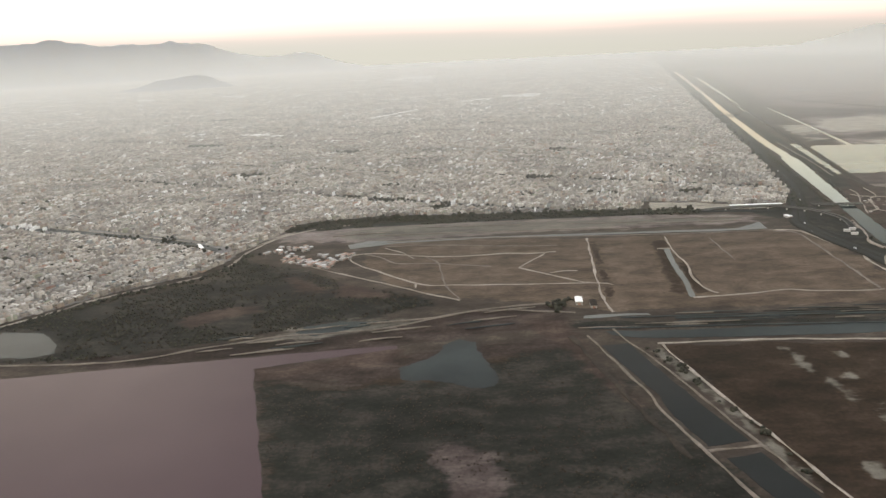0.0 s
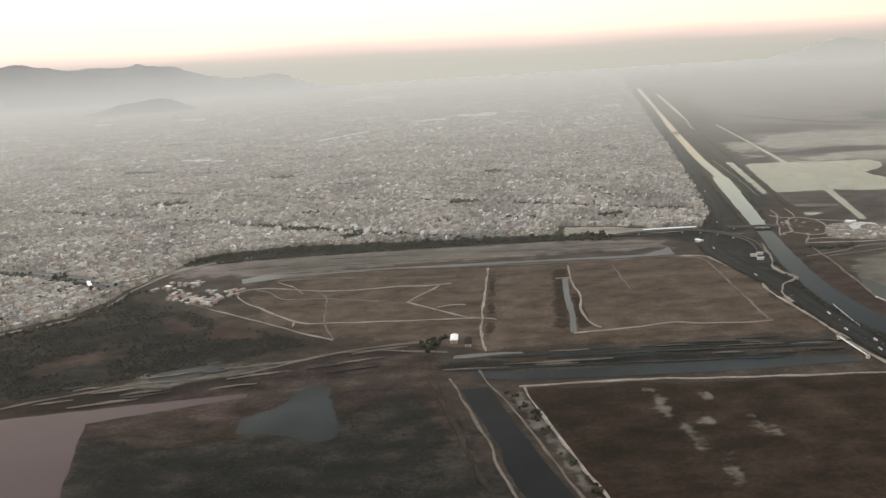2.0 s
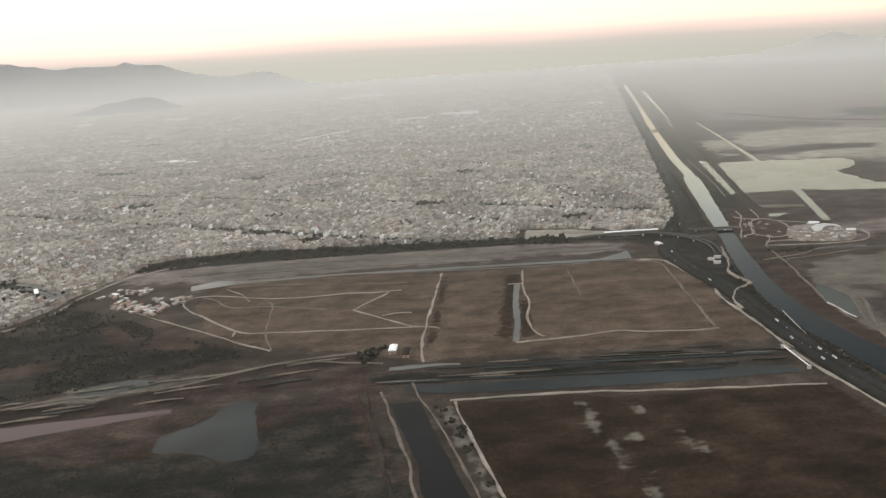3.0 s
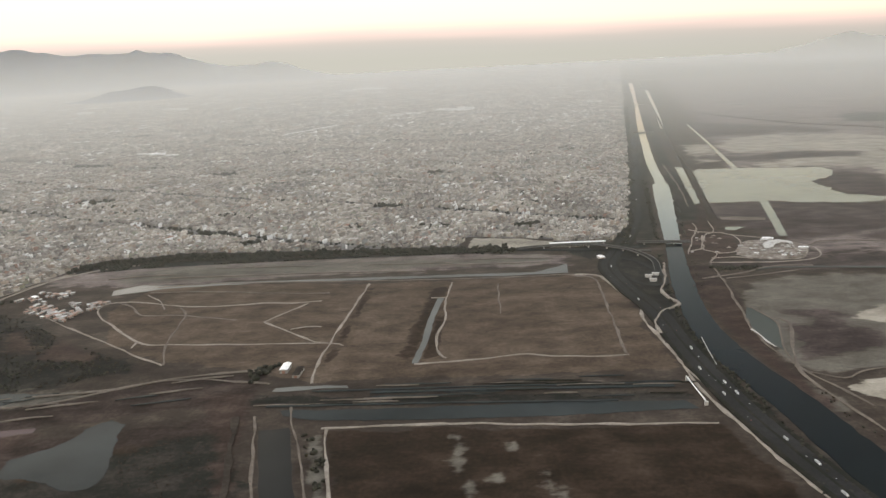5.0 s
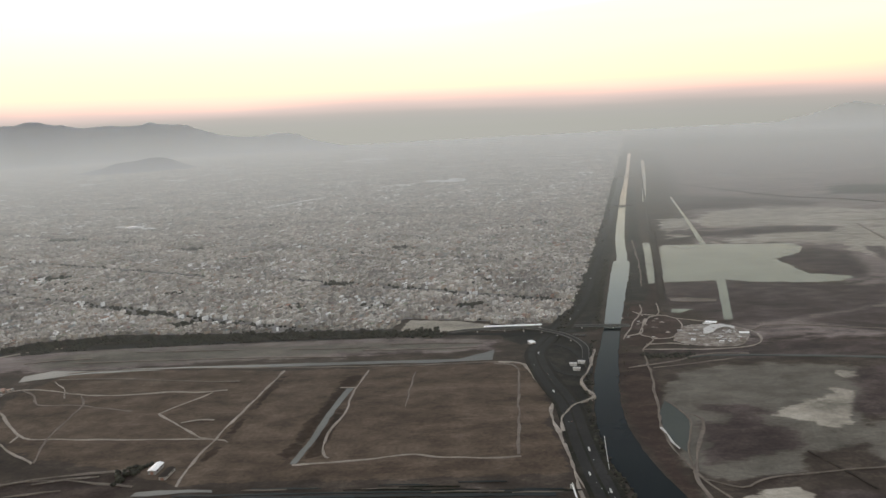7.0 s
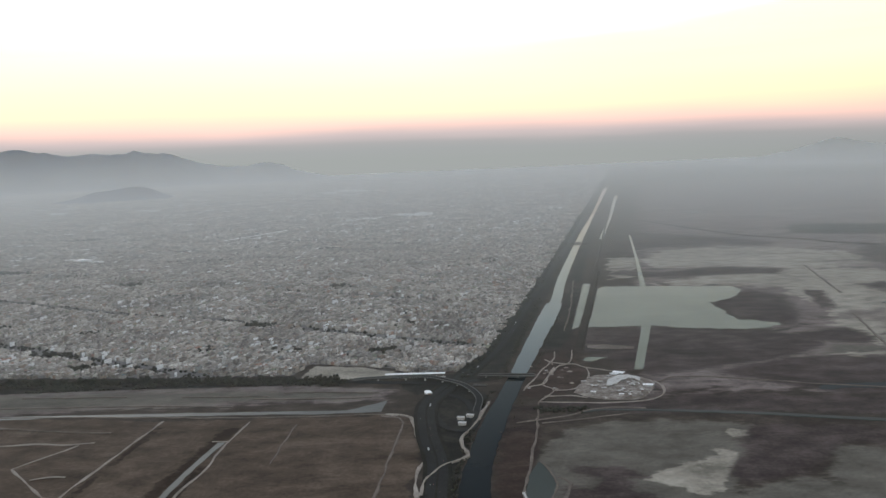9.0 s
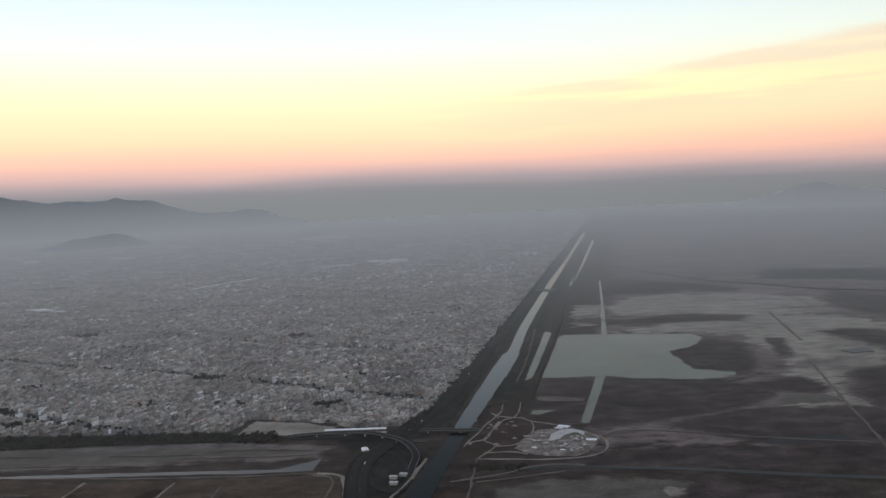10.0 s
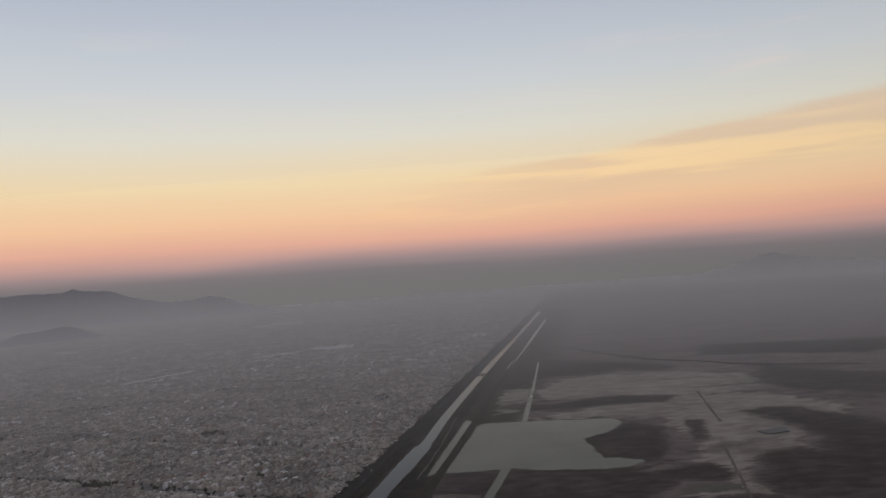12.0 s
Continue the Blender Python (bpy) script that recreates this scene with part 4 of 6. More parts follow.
def clumps(name, spots, mat, label, category="trees", seed=3):
    """Ragged low crowns: each a lumpy ball of few faces, squashed and shifted at random."""
    rng = np.random.default_rng(seed)
    bm = bmesh.new()
    bmesh.ops.create_icosphere(bm, subdivisions=1, radius=1.0)
    bv = np.array([v.co for v in bm.verts])
    bf = np.array([[v.index for v in f.verts] for f in bm.faces])
    bm.free()
    n = len(spots)
    s = np.array(spots)
    jit = rng.uniform(0.6, 1.3, (n, len(bv), 1))
    P = bv[None] * jit
    P[:, :, 2] = P[:, :, 2] * rng.uniform(0.55, 1.0, (n, 1)) + 0.55
    P *= s[:, None, 2:3]
    P[:, :, 0] += s[:, None, 0]
    P[:, :, 1] += s[:, None, 1]
    F = bf[None] + (np.arange(n) * len(bv))[:, None, None]
    return tagged(array_mesh(name, P.reshape(-1, 3), F.reshape(-1, 3), mat), label, category, kind="stuff")


def along(line, width, n, lo, hi, rng):
    pts = smooth_line(line, 4)
    out = []
    for _ in range(n):
        k = rng.integers(0, len(pts) - 1)
        q = pts[k]
        out.append((q.x + rng.normal(0, width / 2), q.y + rng.normal(0, width / 2), rng.uniform(lo, hi)))
    return out


def within(poly, n, lo, hi, rng, clump=0.02, cut=0.0):
    xs, ys = [p[0] for p in poly], [p[1] for p in poly]
    out = []
    tries = 0
    while len(out) < n and tries < n * 30:
        tries += 1
        x, y = rng.uniform(min(xs), max(xs)), rng.uniform(min(ys), max(ys))
        if noise.noise((x * clump, y * clump, 5.5)) < cut:
            continue
        if inside(np.array([x]), np.array([y]), poly)[0]:
            out.append((x, y, rng.uniform(lo, hi)))
    return out


rng = np.random.default_rng(21)
spots = []
for line, half in AVENUES:
    spots += along(line, half * 1.5, int(min(75 * half, 330)) if half < 9 else 120, 0.8, 1.8, rng)
for x, y, r in CITY_GAPS:
    spots += [(x + rng.normal(0, r * 0.9), y + rng.normal(0, r * 0.45), rng.uniform(1.2, 3)) for _ in range(34)]
for _ in range(90):
    y = 800 + 2600 * rng.random()
    x = rng.uniform(-0.6 * y, 0.2 * y + 100)
    if inside(np.array([x]), np.array([y]), CITY_EDGE)[0]:
        spots += [(x + rng.normal(0, 9), y + rng.normal(0, 4), rng.uniform(1.6, 3.2)) for _ in range(14)]
for _ in range(3800):
    y = rng.uniform(560, 2300)
    x = rng.uniform(-0.62 * y, 0.22 * y + 160)
    if inside(np.array([x]), np.array([y]), CITY_EDGE)[0]:
        spots.append((x, y, rng.uniform(0.8, 2.0)))
spots += within([(-520, 430), (-340, 440), (-262, 520), (-205, 575), (-225, 690), (-420, 700), (-520, 700)], 520, 1.0, 2.6, rng, 0.05, 0.05)
clumps("city_trees", spots, M_leaf, "dusty dark street trees between the houses")


# ---- water ----
patch("water_red_lagoon", [(-110, 386), (-61, 400), (-36, 406), (-37, 411), (-77, 407), (-119, 402), (-138, 399), (-173, 395), (-226, 388), (-292, 378), (-420, 365), (-420, 150), (-52, 150), (-80, 275)], 0.06, M_redwater, "still mauve-brown brine lagoon", "water", 1.2, 6)
patch("water_blue_pool", [(-34, 379), (-31, 366), (-11, 361), (-4, 357), (7, 352), (15, 355), (16, 367), (10, 389), (5, 411), (-3, 416), (-12, 408), (-14, 396), (-24, 388)], 0.07, M_cyanwater, "shallow grey-blue flooded ground", "water", 2.4, 1.2)
patch("water_small_pond", [(-281, 457), (-253, 454), (-233, 429), (-230, 419), (-242, 414), (-281, 415)], 0.07, M_cyanwater, "small grey pond beside the scrub", "water", 2.0)
patch("water_shore_pool", [(-98, 437), (-93, 447), (-74, 453), (-56, 450), (-68, 440), (-85, 430)], 0.07, M_cyanwater, "shallow grey pool along the shore track", "water", 2.5, 4)
patch("water_long_pond", [(-90, 623), (-93, 637), (-77, 647), (-45, 643), (-7, 645), (68, 643), (166, 640), (222, 637), (235, 646), (248, 656), (246, 633), (207, 631), (167, 634), (99, 636), (19, 640), (-48, 637)], 0.08, M_palewater, "long narrow strip of pale standing water", "water", 1.2, 4)
patch("water_evaporation_pond", [(458, 1056), (506, 1050), (560, 1038), (606, 1029), (604, 997), (580, 962), (553, 945), (556, 900), (559, 864), (590, 846), (574, 829), (549, 827), (503, 838), (476, 852), (425, 853), (414, 856)], 0.08, M_pond, "broad pale evaporation pond with straight dikes", "water", 4.5, 1.5)
patch("water_side_channel", [(400, 848), (409, 858), (450, 1074), (442, 1080)], 0.08, M_pond, "narrow pale side channel", "water", 1.4)
patch("water_feeder_south", [(466, 856), (474, 853), (437, 712), (430, 712)], 0.08, M_pond, "straight feeder channel into the pond", "water", 0.6)
patch("water_feeder_north", [(504, 1050), (511, 1050), (549, 1288), (588, 1540), (585, 1540), (545, 1288)], 0.08, M_pond, "straight feeder channel across the sand", "water", 0.8)
patch("water_far_channel", [(527, 1500), (534, 1500), (606, 1840), (733, 2476), (724, 2476), (598, 1840)], 0.08, M_pond, "far narrow channel beside the canal", "water", 0.8)
patch("water_sump", [(72, 399), (86, 401), (95, 361), (104, 322), (112, 293), (95, 290), (87, 322), (87, 337), (80, 366)], 0.08, M_sump, "dark rectangular settling basin", "water", 0.8)
patch("water_sump_south", [(99, 280), (113, 284), (126, 240), (110, 240)], 0.08, M_sump, "dark rectangular settling basin", "water", 0.8)
patch("water_ditch", [(78, 420), (96, 418), (153, 417), (213, 417), (271, 414), (275, 405), (212, 403), (154, 404), (95, 408), (80, 414)], 0.07, M_cyanwater, "shallow grey drainage ditch", "water", 1.2, 4)
patch("water_slit_pond", [(155, 584), (151, 584), (146, 547), (143, 503), (139, 472), (142, 472), (147, 503), (150, 547)], 0.09, M_palewater, "thin strip of pale water in the field", "water", 0.7, 3)
patch("water_salt_pool", [(344, 541), (337, 522), (334, 502), (336, 478), (339, 470), (345, 490), (349, 505), (351, 513), (349, 527)], 0.08, M_saltpool, "grey-green salt pool", "water", 0.8, 3)
patch("water_blue_pan", [(543, 652), (549, 660), (600, 664), (596, 652)], 0.07, M_cyanwater, "faint blue-grey wet pan", "water", 3.0)
patch("water_dike_pool", [(399, 752), (416, 748), (402, 737), (396, 741)], 0.09, M_pond, "small pale pool below the dike", "water", 1.2)
patch("water_white_ditch", [(69, 442), (81, 442), (96, 444), (108, 443), (107, 446), (95, 447), (80, 447), (70, 446)], 0.09, M_palewater, "pale glinting puddle by the track", "water", 0.7, 3)

CANAL = [(341, 701), (357, 780), (378, 881), (396, 968)]
strip("water_canal_north", CANAL, [13, 15, 18, 18], 0.12, M_canal_skylit, "dark drainage canal between earth banks", "water", wob=1.5, slope=0.2)
CANAL_FAR = [(395, 962), (404, 1010), (424, 1135), (484, 1450), (590, 1990), (757, 2830)]
strip("water_canal_far", CANAL_FAR, [12, 11, 11, 12, 12, 13], 0.11, M_canal_skylit, "dark drainage canal between earth banks", "water", wob=1.2, slope=0.2)
strip("water_canal_south", [(341, 701), (334, 668), (323, 615), (313, 555), (308, 500), (311, 455), (319, 405), (325, 355), (334, 300), (350, 230), (375, 150)], [13, 13, 15, 15, 18, 21, 22, 26, 28, 30, 30], 0.13, M_canal, "dark canal bending past the highway", "water", wob=1.2, slope=0.2)


# ---- banks, tracks and roads ----
def track(name, pts, w, label="pale dirt track", mat=None, z=0.2, wob=0.5, **kw):
    if "slope" in kw:
        return strip(name, pts, w, z, mat or M_dirt, label, "track", wob=wob, **kw)
    if kw.pop("smooth", True):
        line = smooth_line(pts, 4.0)
    else:
        line = []
        for a, b in zip(pts, pts[1:]):
            n = max(1, int(math.dist(a, b) / 4.0))
            line += [Vector((a[0] + (b[0] - a[0]) * k / n, a[1] + (b[1] - a[1]) * k / n)) for k in range(n)]
        line.append(Vector(pts[-1]))
    # worn tracks wander a little and swell and shrink
    line = [(q.x + 1.1 * noise.noise((q.x * 0.06, q.y * 0.06, w)), q.y + 1.1 * noise.noise((q.x * 0.06, q.y * 0.06, w + 7))) for q in line]
    ws = [w * max(0.12, 0.52 + 0.6 * noise.noise((x * 0.09, y * 0.09, 4.4)) + 0.35 * noise.noise((x * 0.4, y * 0.4, 8.8))) for x, y in line]
    return strip(name, line, ws, z, mat or M_dirt, label, "track", wob=0.25 * w, smooth=False, slope=0.25, **kw)


track("track_field_west", [(-77, 606), (-86, 600), (-80, 580), (-58, 553), (-32, 524), (-23, 518)], 2.2)
track("track_field_south", [(-140, 600), (-115, 578), (-96, 561), (-54, 526), (-29, 505), (-2, 483)], 1.7)
track("track_zigzag", [(62, 586), (57, 578), (40, 551), (56, 535), (79, 511), (87, 508)], 1.7, smooth=False)
track("track_zigzag_west", [(71, 589), (53, 588), (32, 591), (1, 587), (-23, 590)], 2.4)
track("track_field_cross", [(-23, 518), (21, 513), (87, 508), (98, 503)], 1.5)
track("track_line_west", [(100, 626), (95, 569), (89, 509), (87, 471), (88, 450)], 2.0)
track("track_field_path", [(-2, 483), (-11, 515), (-15, 547), (-17, 570), (-27, 589)], 1.6, mat=M_dirt_dim)
track("track_field_loop", [(-77, 606), (-62, 594), (-54, 581), (-45, 573), (-19, 571), (1, 564), (21, 557)], 1.4, mat=M_dirt_dim)
track("track_field_upper", [(-77, 606), (-64, 605), (-42, 597), (-23, 590)], 1.5)
track("track_field_spur", [(-32, 524), (-32, 513)], 1.4)
track("track_lake_shore", [(352, 520), (358, 511), (350, 487), (342, 465), (338, 448)], 2.2, "pale salt shore of the drying lake", M_dirt_dim)
strip("water_city_canal", [(-520, 806), (-426, 757), (-359, 730), (-293, 696), (-232, 664), (-198, 636)], 6.0, 0.1, M_cyanwater, "grey open canal between the houses", "water", wob=0.6)
track("track_line_mid", [(161, 620), (157, 583), (156, 539), (152, 514), (154, 484), (158, 478)], 1.8)
track("track_mid_cross", [(147, 586), (157, 585)], 1.4)
track("track_line_mid_south", [(140, 471), (170, 473), (193, 478), (203, 479), (216, 474), (237, 472), (257, 472)], 1.6)
track("track_line_east", [(247, 624), (262, 612), (259, 539), (256, 474)], 1.9, mat=M_dirt_dim)
track("track_line_faint", [(193, 612), (192, 548)], 0.9, mat=M_dirt_dim)
track("track_north_rim", [(-60, 640), (-30, 643), (26, 640), (133, 630), (200, 627), (250, 627), (267, 619)], 1.8, mat=M_dirt_dim)
track("track_east_curve", [(250, 627), (267, 619), (273, 586), (281, 555), (277, 529), (278, 507), (281, 472), (281, 436), (284, 408), (291, 369), (302, 320), (318, 260)], 3.0)
track("track_hook", [(281, 500), (283, 522), (293, 540), (304, 550), (302, 566), (302, 581), (308, 599), (314, 625), (319, 645)], 2.6, z=0.85, drop=1.2)
track("track_south_dike", [(101, 399), (156, 399), (226, 393), (279, 390)], 2.0)
track("track_bigfield_west", [(103, 397), (111, 353), (121, 306), (130, 260), (134, 240)], 1.6)
track("track_sump_west", [(67, 414), (78, 362), (84, 336), (85, 322), (92, 288), (101, 250)], 1.6, mat=M_dirt_dim)
track("track_sump_east", [(82, 424), (88, 402), (98, 365), (107, 326), (115, 292), (124, 255)], 1.4, mat=M_dirt_dim)
track("track_sump_cross", [(93, 286), (116, 289)], 2.0, mat=M_dirt_dim)
track("track_river_bank", [(-330, 424), (-272, 485), (-255, 510), (-227, 534), (-194, 556), (-178, 582), (-172, 625), (-155, 672), (-126, 698), (-100, 708)], 3.4)
track("track_embankment", [(-100, 708), (-63, 714), (33, 710), (169, 704)], 2.5, "dark worn track under the embankment trees", M_bank)
track("track_lagoon_shore", [(-320, 408), (-196, 402), (-147, 418), (-127, 424), (-100, 432), (-48, 438), (10, 462), (66, 452)], 2.2, mat=M_dirt_dim)
track("track_compound_ring", [(352, 642), (385, 638), (415, 637), (435, 647), (442, 666), (438, 682)], 2.4)
track("track_compound_gate", [(352, 642), (365, 667), (358, 682), (367, 709), (376, 729), (387, 732), (396, 721), (423, 704)], 1.8)
track("track_compound_loop", [(396, 721), (395, 700), (386, 679), (377, 667), (365, 667)], 1.6)
track("track_works_a", [(371, 724), (364, 702), (359, 683), (348, 676)], 1.8)
track("track_works_b", [(344, 668), (352, 692), (360, 716), (372, 744), (376, 770)], 1.5)
track("track_works_c", [(381, 733), (372, 738), (366, 748)], 1.6)
track("track_works_d", [(357, 654), (375, 654), (386, 648)], 1.8)
track("track_compound_north", [(391, 774), (387, 747), (382, 731)], 1.6)
patch("ground_gravel_strip", [(406, 788), (420, 789), (443, 778), (441, 771), (415, 775), (404, 780)], 0.06, M_dirt_dim, "pale gravel strip beside the feeder", "gravel", 1.5)
track("track_east_bank", [(352, 642), (348, 599), (339, 536), (333, 493), (337, 450), (352, 400)], 2.0, mat=M_dirt_dim)
track("track_east_dike", [(335, 603), (367, 613), (392, 626), (420, 624)], 2.4, "grey dike road along the drying lake", M_dirt_dim)
strip("water_dike_canal", [(378, 619), (392, 623), (439, 617), (491, 607), (557, 590), (700, 561)], [1.5, 4, 4.5, 4.5, 4.5, 4], 0.1, M_saltpool, "narrow grey-green canal behind the dike", "water", wob=0.8, slope=0.2)
track("track_lake_spur", [(351, 601), (378, 607), (409, 615)], 2.0, mat=M_dirt_dim)
track("track_east_far", [(439, 680), (470, 690), (569, 657), (720, 620)], 2.0, mat=M_dirt_dim)
track("track_flats", [(735, 1153), (722, 1084), (700, 970)], 3.4, "dark track over the sand flats", M_dirt_dim)
track("track_flats_south", [(667, 870), (643, 767), (623, 677), (610, 620)], 3.0, "dark track over the sand flats", M_dirt_dim)
track("track_salt_rim", [(333, 502), (334, 488), (336, 474)], 1.6, "white salt crust on the shore", M_concrete)
track("track_pool_rim", [(345, 540), (349, 527), (351, 511), (348, 498), (341, 478), (338, 462), (337, 447)], 1.2, "pale salt shore of the drying lake", M_dirt_dim)
track("track_lake_bank", [(396, 466), (402, 450), (410, 425)], 2.0, "dark bank of the drying lake", M_bank)
track("track_city_canal", [(-380, 743), (-300, 706), (-232, 669), (-178, 657), (-146, 690)], 2.0)
track("track_city_side", [(-320, 510), (-278, 532), (-248, 548), (-208, 560), (-187, 590), (-179, 627), (-150, 683)], 1.6)
track("track_pond_dike", [(472, 1165), (456, 1085), (430, 945), (409, 840), (396, 770)], 4.0, "dark earth dike along the pond", M_bank, z=0.6, slope=2.0, drop=0.8, wob=1.2)
track("track_strip_between", [(433, 1100), (412, 955), (392, 840)], 2.5, "brown track along the canal", M_dirt_dim)
track("track_far_dike", [(470, 1168), (578, 1738), (837, 3082)], 5.0, "dark earth dike", M_bank)

HIGHWAY = [(757, 2900), (575, 1960), (437, 1300), (366, 970), (333, 810), (306, 722), (288, 676), (277, 641), (280, 590), (288, 540), (289, 482), (292, 430), (298, 380), (310, 320), (330, 250), (356, 170)]
strip("road_highway", HIGHWAY, 11, 0.35, M_asphalt, "dark asphalt highway beside the canal", "road", slope=1.0)
strip("road_ring_north", [(-140, 716), (-60, 724), (40, 718), (160, 714), (230, 700), (285, 692), (312, 696)], 5, 0.3, M_asphalt, "dark asphalt road along the city's edge", "road")
strip("road_loop", [(290, 664), (302, 650), (310, 614), (306, 593), (293, 595), (284, 617), (282, 645)], 3.5, 0.33, M_asphalt, "curved slip road of the junction", "road")

# carriageways: grass between and beside, pale edge lines
def beside(pts, off):
    line = smooth_line(pts, 12)
    out = []
    for i, q in enumerate(line):
        d = (line[min(i + 1, len(line) - 1)] - line[max(i - 1, 0)]).normalized()
        out.append((q.x - d.y * off, q.y + d.x * off))
    return out


NEAR_HIGHWAY = HIGHWAY[3:]
for off, w, mat, label in ((0.0, 1.3, M_verge, "dark grass strip between the carriageways"), (-6.8, 2.2, M_verge, "dark grass verge of the highway"), (6.8, 2.2, M_verge, "dark grass verge of the highway")):
    strip("road_verge", beside(NEAR_HIGHWAY, off), w, 0.40, mat, label, "road", wob=0.25, slope=0.1, step=12, smooth=False)

# silt streaks and wet strips in the old river bed
for pts, w in (([(-30, 686), (10, 684), (52, 682)], 1.6), ([(95, 677), (130, 674), (160, 673)], 1.4), ([(150, 668), (200, 664), (236, 664)], 2.0), ([(-70, 664), (0, 662), (70, 659), (140, 652)], 2.0),
               ([(170, 680), (205, 678), (240, 674)], 1.2), ([(-110, 668), (-85, 672), (-60, 674)], 2.4)):
    strip("water_silt_streak", pts, w, 0.1, M_dirt_dim, "thin streak of pale silt in the old river bed", "water", wob=1.4, slope=0.1, step=4)
for pts, w in (([(120, 436), (180, 434), (270, 430)], 2.2), ([(70, 424), (150, 421), (240, 416)], 1.2), ([(90, 440), (170, 438), (275, 434)], 1.0)):
    strip("water_ditch_streak", pts, w, 0.1, M_cyanwater, "thin wet strip in the drainage ditch", "water", wob=0.8, slope=0.1, step=4)
# shore tracks and low banks round the drying lake
track("track_lake_rim", [(336, 448), (339, 440), (353, 431), (365, 438), (385, 442), (420, 446), (470, 452)], 1.0, "pale worn rim of the drying lake", M_dirt_dim)
track("track_bank_east", [(337, 448), (336, 430), (341, 398), (348, 365), (360, 320)], 2.2, "pale worn canal bank", M_dirt_dim)
track("track_yard", [(281, 452), (283, 440), (286, 425)], 1.2)
track("track_zig_spur", [(60, 534), (70, 537), (79, 536)], 1.4)
track("track_field_rise", [(-60, 620), (-44, 600), (-36, 584)], 1.4)
track("track_field_top", [(-60, 625), (-20, 622), (30, 612), (74, 606)], 1.4, mat=M_dirt_dim)
track("track_corridor", [(60, 470), (20, 466), (-20, 452), (-57, 446)], 2.4, "greyish worn track", M_dirt_dim)
track("track_red_bank", [(58, 414), (66, 372), (74, 330), (86, 280)], 3.5, "reddish worn bank beside the basin", M_bank)

# streaks of dark mud, grey silt and dry grass along the lagoon's shore
rng = np.random.default_rng(63)
for k in range(18):
    x, t = rng.uniform(-190, 40), rng.uniform(-14, 16)
    y = 424 + 0.19 * (x + 100) + t
    n = rng.uniform(12, 34)
    mat, lab = ((M_cyanwater, "shallow wet streak on the shore"), (M_dirt_dim, "grey silt streak on the shore"), (M_dirt_dim, "grey silt streak on the shore"))[k % 3]
    strip("ground_shore_streak", [(x, y), (x + n * 0.5, y + n * 0.11 + rng.uniform(-1, 1)), (x + n, y + n * 0.2)], [0.2, rng.uniform(0.8, 2.2), rng.uniform(0.8, 2.0), 0.2], 0.05, mat, lab, "streak", wob=0.8, slope=0.1, step=3)
for k in range(30):
    x, y = rng.uniform(60, 270), rng.uniform(421, 448)
    n = rng.uniform(14, 40)
    mat, lab = ((M_dirt_dim, "grey silt streak in the ditch"), (M_cyanwater, "shallow wet streak in the ditch"), (M_verge, "dark grass streak in the ditch"))[k % 3]
    strip("ground_ditch_streak", [(x, y), (x + n * 0.5, y - n * 0.02 + rng.uniform(-0.5, 0.5)), (min(x + n, 274), y - n * 0.04)], [0.2, rng.uniform(0.4, 1.2), rng.uniform(0.4, 1.2), 0.2], 0.05, mat, lab, "streak", wob=0.6, slope=0.1, step=3)

patch("water_far_pan", [(764, 1905), (790, 1925), (820, 1885), (795, 1868)], 0.1, M_palewater, "far pale salt pan on the flats", "water", 3.0)
patch("water_far_pan", [(835, 2990), (895, 3010), (905, 2940), (840, 2920)], 0.1, M_palewater, "far pale salt pan on the flats", "water", 4.0)
patch("water_flat_pan", [(715, 915), (745, 925), (742, 905), (720, 900)], 0.1, M_palewater, "small pale pan on the flats", "water", 2.0)
strip("road_far_dike", [(640, 1800), (745, 1505), (826, 1400), (880, 1330), (1000, 1260)], 6, 0.3, M_bank, "dark dike track across the flats", "road", wob=2.0)


# ---- things: houses along the city's edge ----
def empty(name, label, category, group=""):
    return tagged(new(name), label, category, group)


def wheel_bm(r, w, y):
    bm = bmesh.new()
    bmesh.ops.create_cone(bm, cap_ends=True, segments=10, radius1=r, radius2=r, depth=w, matrix=Matrix.Rotation(radians(90), 4, "X") @ Matrix.Identity(4))
    return bm


def house(storeys, tank):
    """A flat-roofed block house: walls with openings set in, roof slab with parapet, stair box or water tank."""
    h = 1.75 * storeys
    root = empty("house", "flat-roofed concrete block house at the city's edge", "house", "houses at the city's edge")
    part("wall", box(-2.4, -3.7, -0.2, 2.4, 3.7, h), M_house_one, root)
    bm = bmesh.new()
    box_bm(bm, -2.5, -3.8, h, 2.5, 3.8, h + 0.15)
    for a in ((-2.5, -3.8, 2.5, -3.6), (-2.5, 3.6, 2.5, 3.8), (-2.5, -3.6, -2.3, 3.6), (2.3, -3.6, 2.5, 3.6)):
        box_bm(bm, a[0], a[1], h + 0.15, a[2], a[3], h + 0.45)
    part("roof", bm, M_house_one, root, "flat concrete roof with a low parapet")
    part("door", box(-0.4, -3.76, 0, 0.4, -3.7, 1.2), M_rust, root)
    for s in range(storeys):
        for x in (-1.5, 1.5):
            part("window", box(x - 0.45, -3.75, 0.55 + 1.75 * s, x + 0.45, -3.7, 1.25 + 1.75 * s), M_glass, root)
    if tank:
        bm = bmesh.new()
        bmesh.ops.create_cone(bm, cap_ends=True, segments=8, radius1=0.5, radius2=0.42, depth=0.9, matrix=Matrix.Translation((1.2, 1.6, h + 0.6)))
        part("water_tank", bm, M_tyre, root, "black plastic roof tank")
    else:
        part("stair_box", box(0.4, 0.8, h + 0.15, 2.2, 3.2, h + 1.4), M_house_one, root)
    return root


def far_off(ob):
    ob.matrix_basis = pose(0, 0, -60)


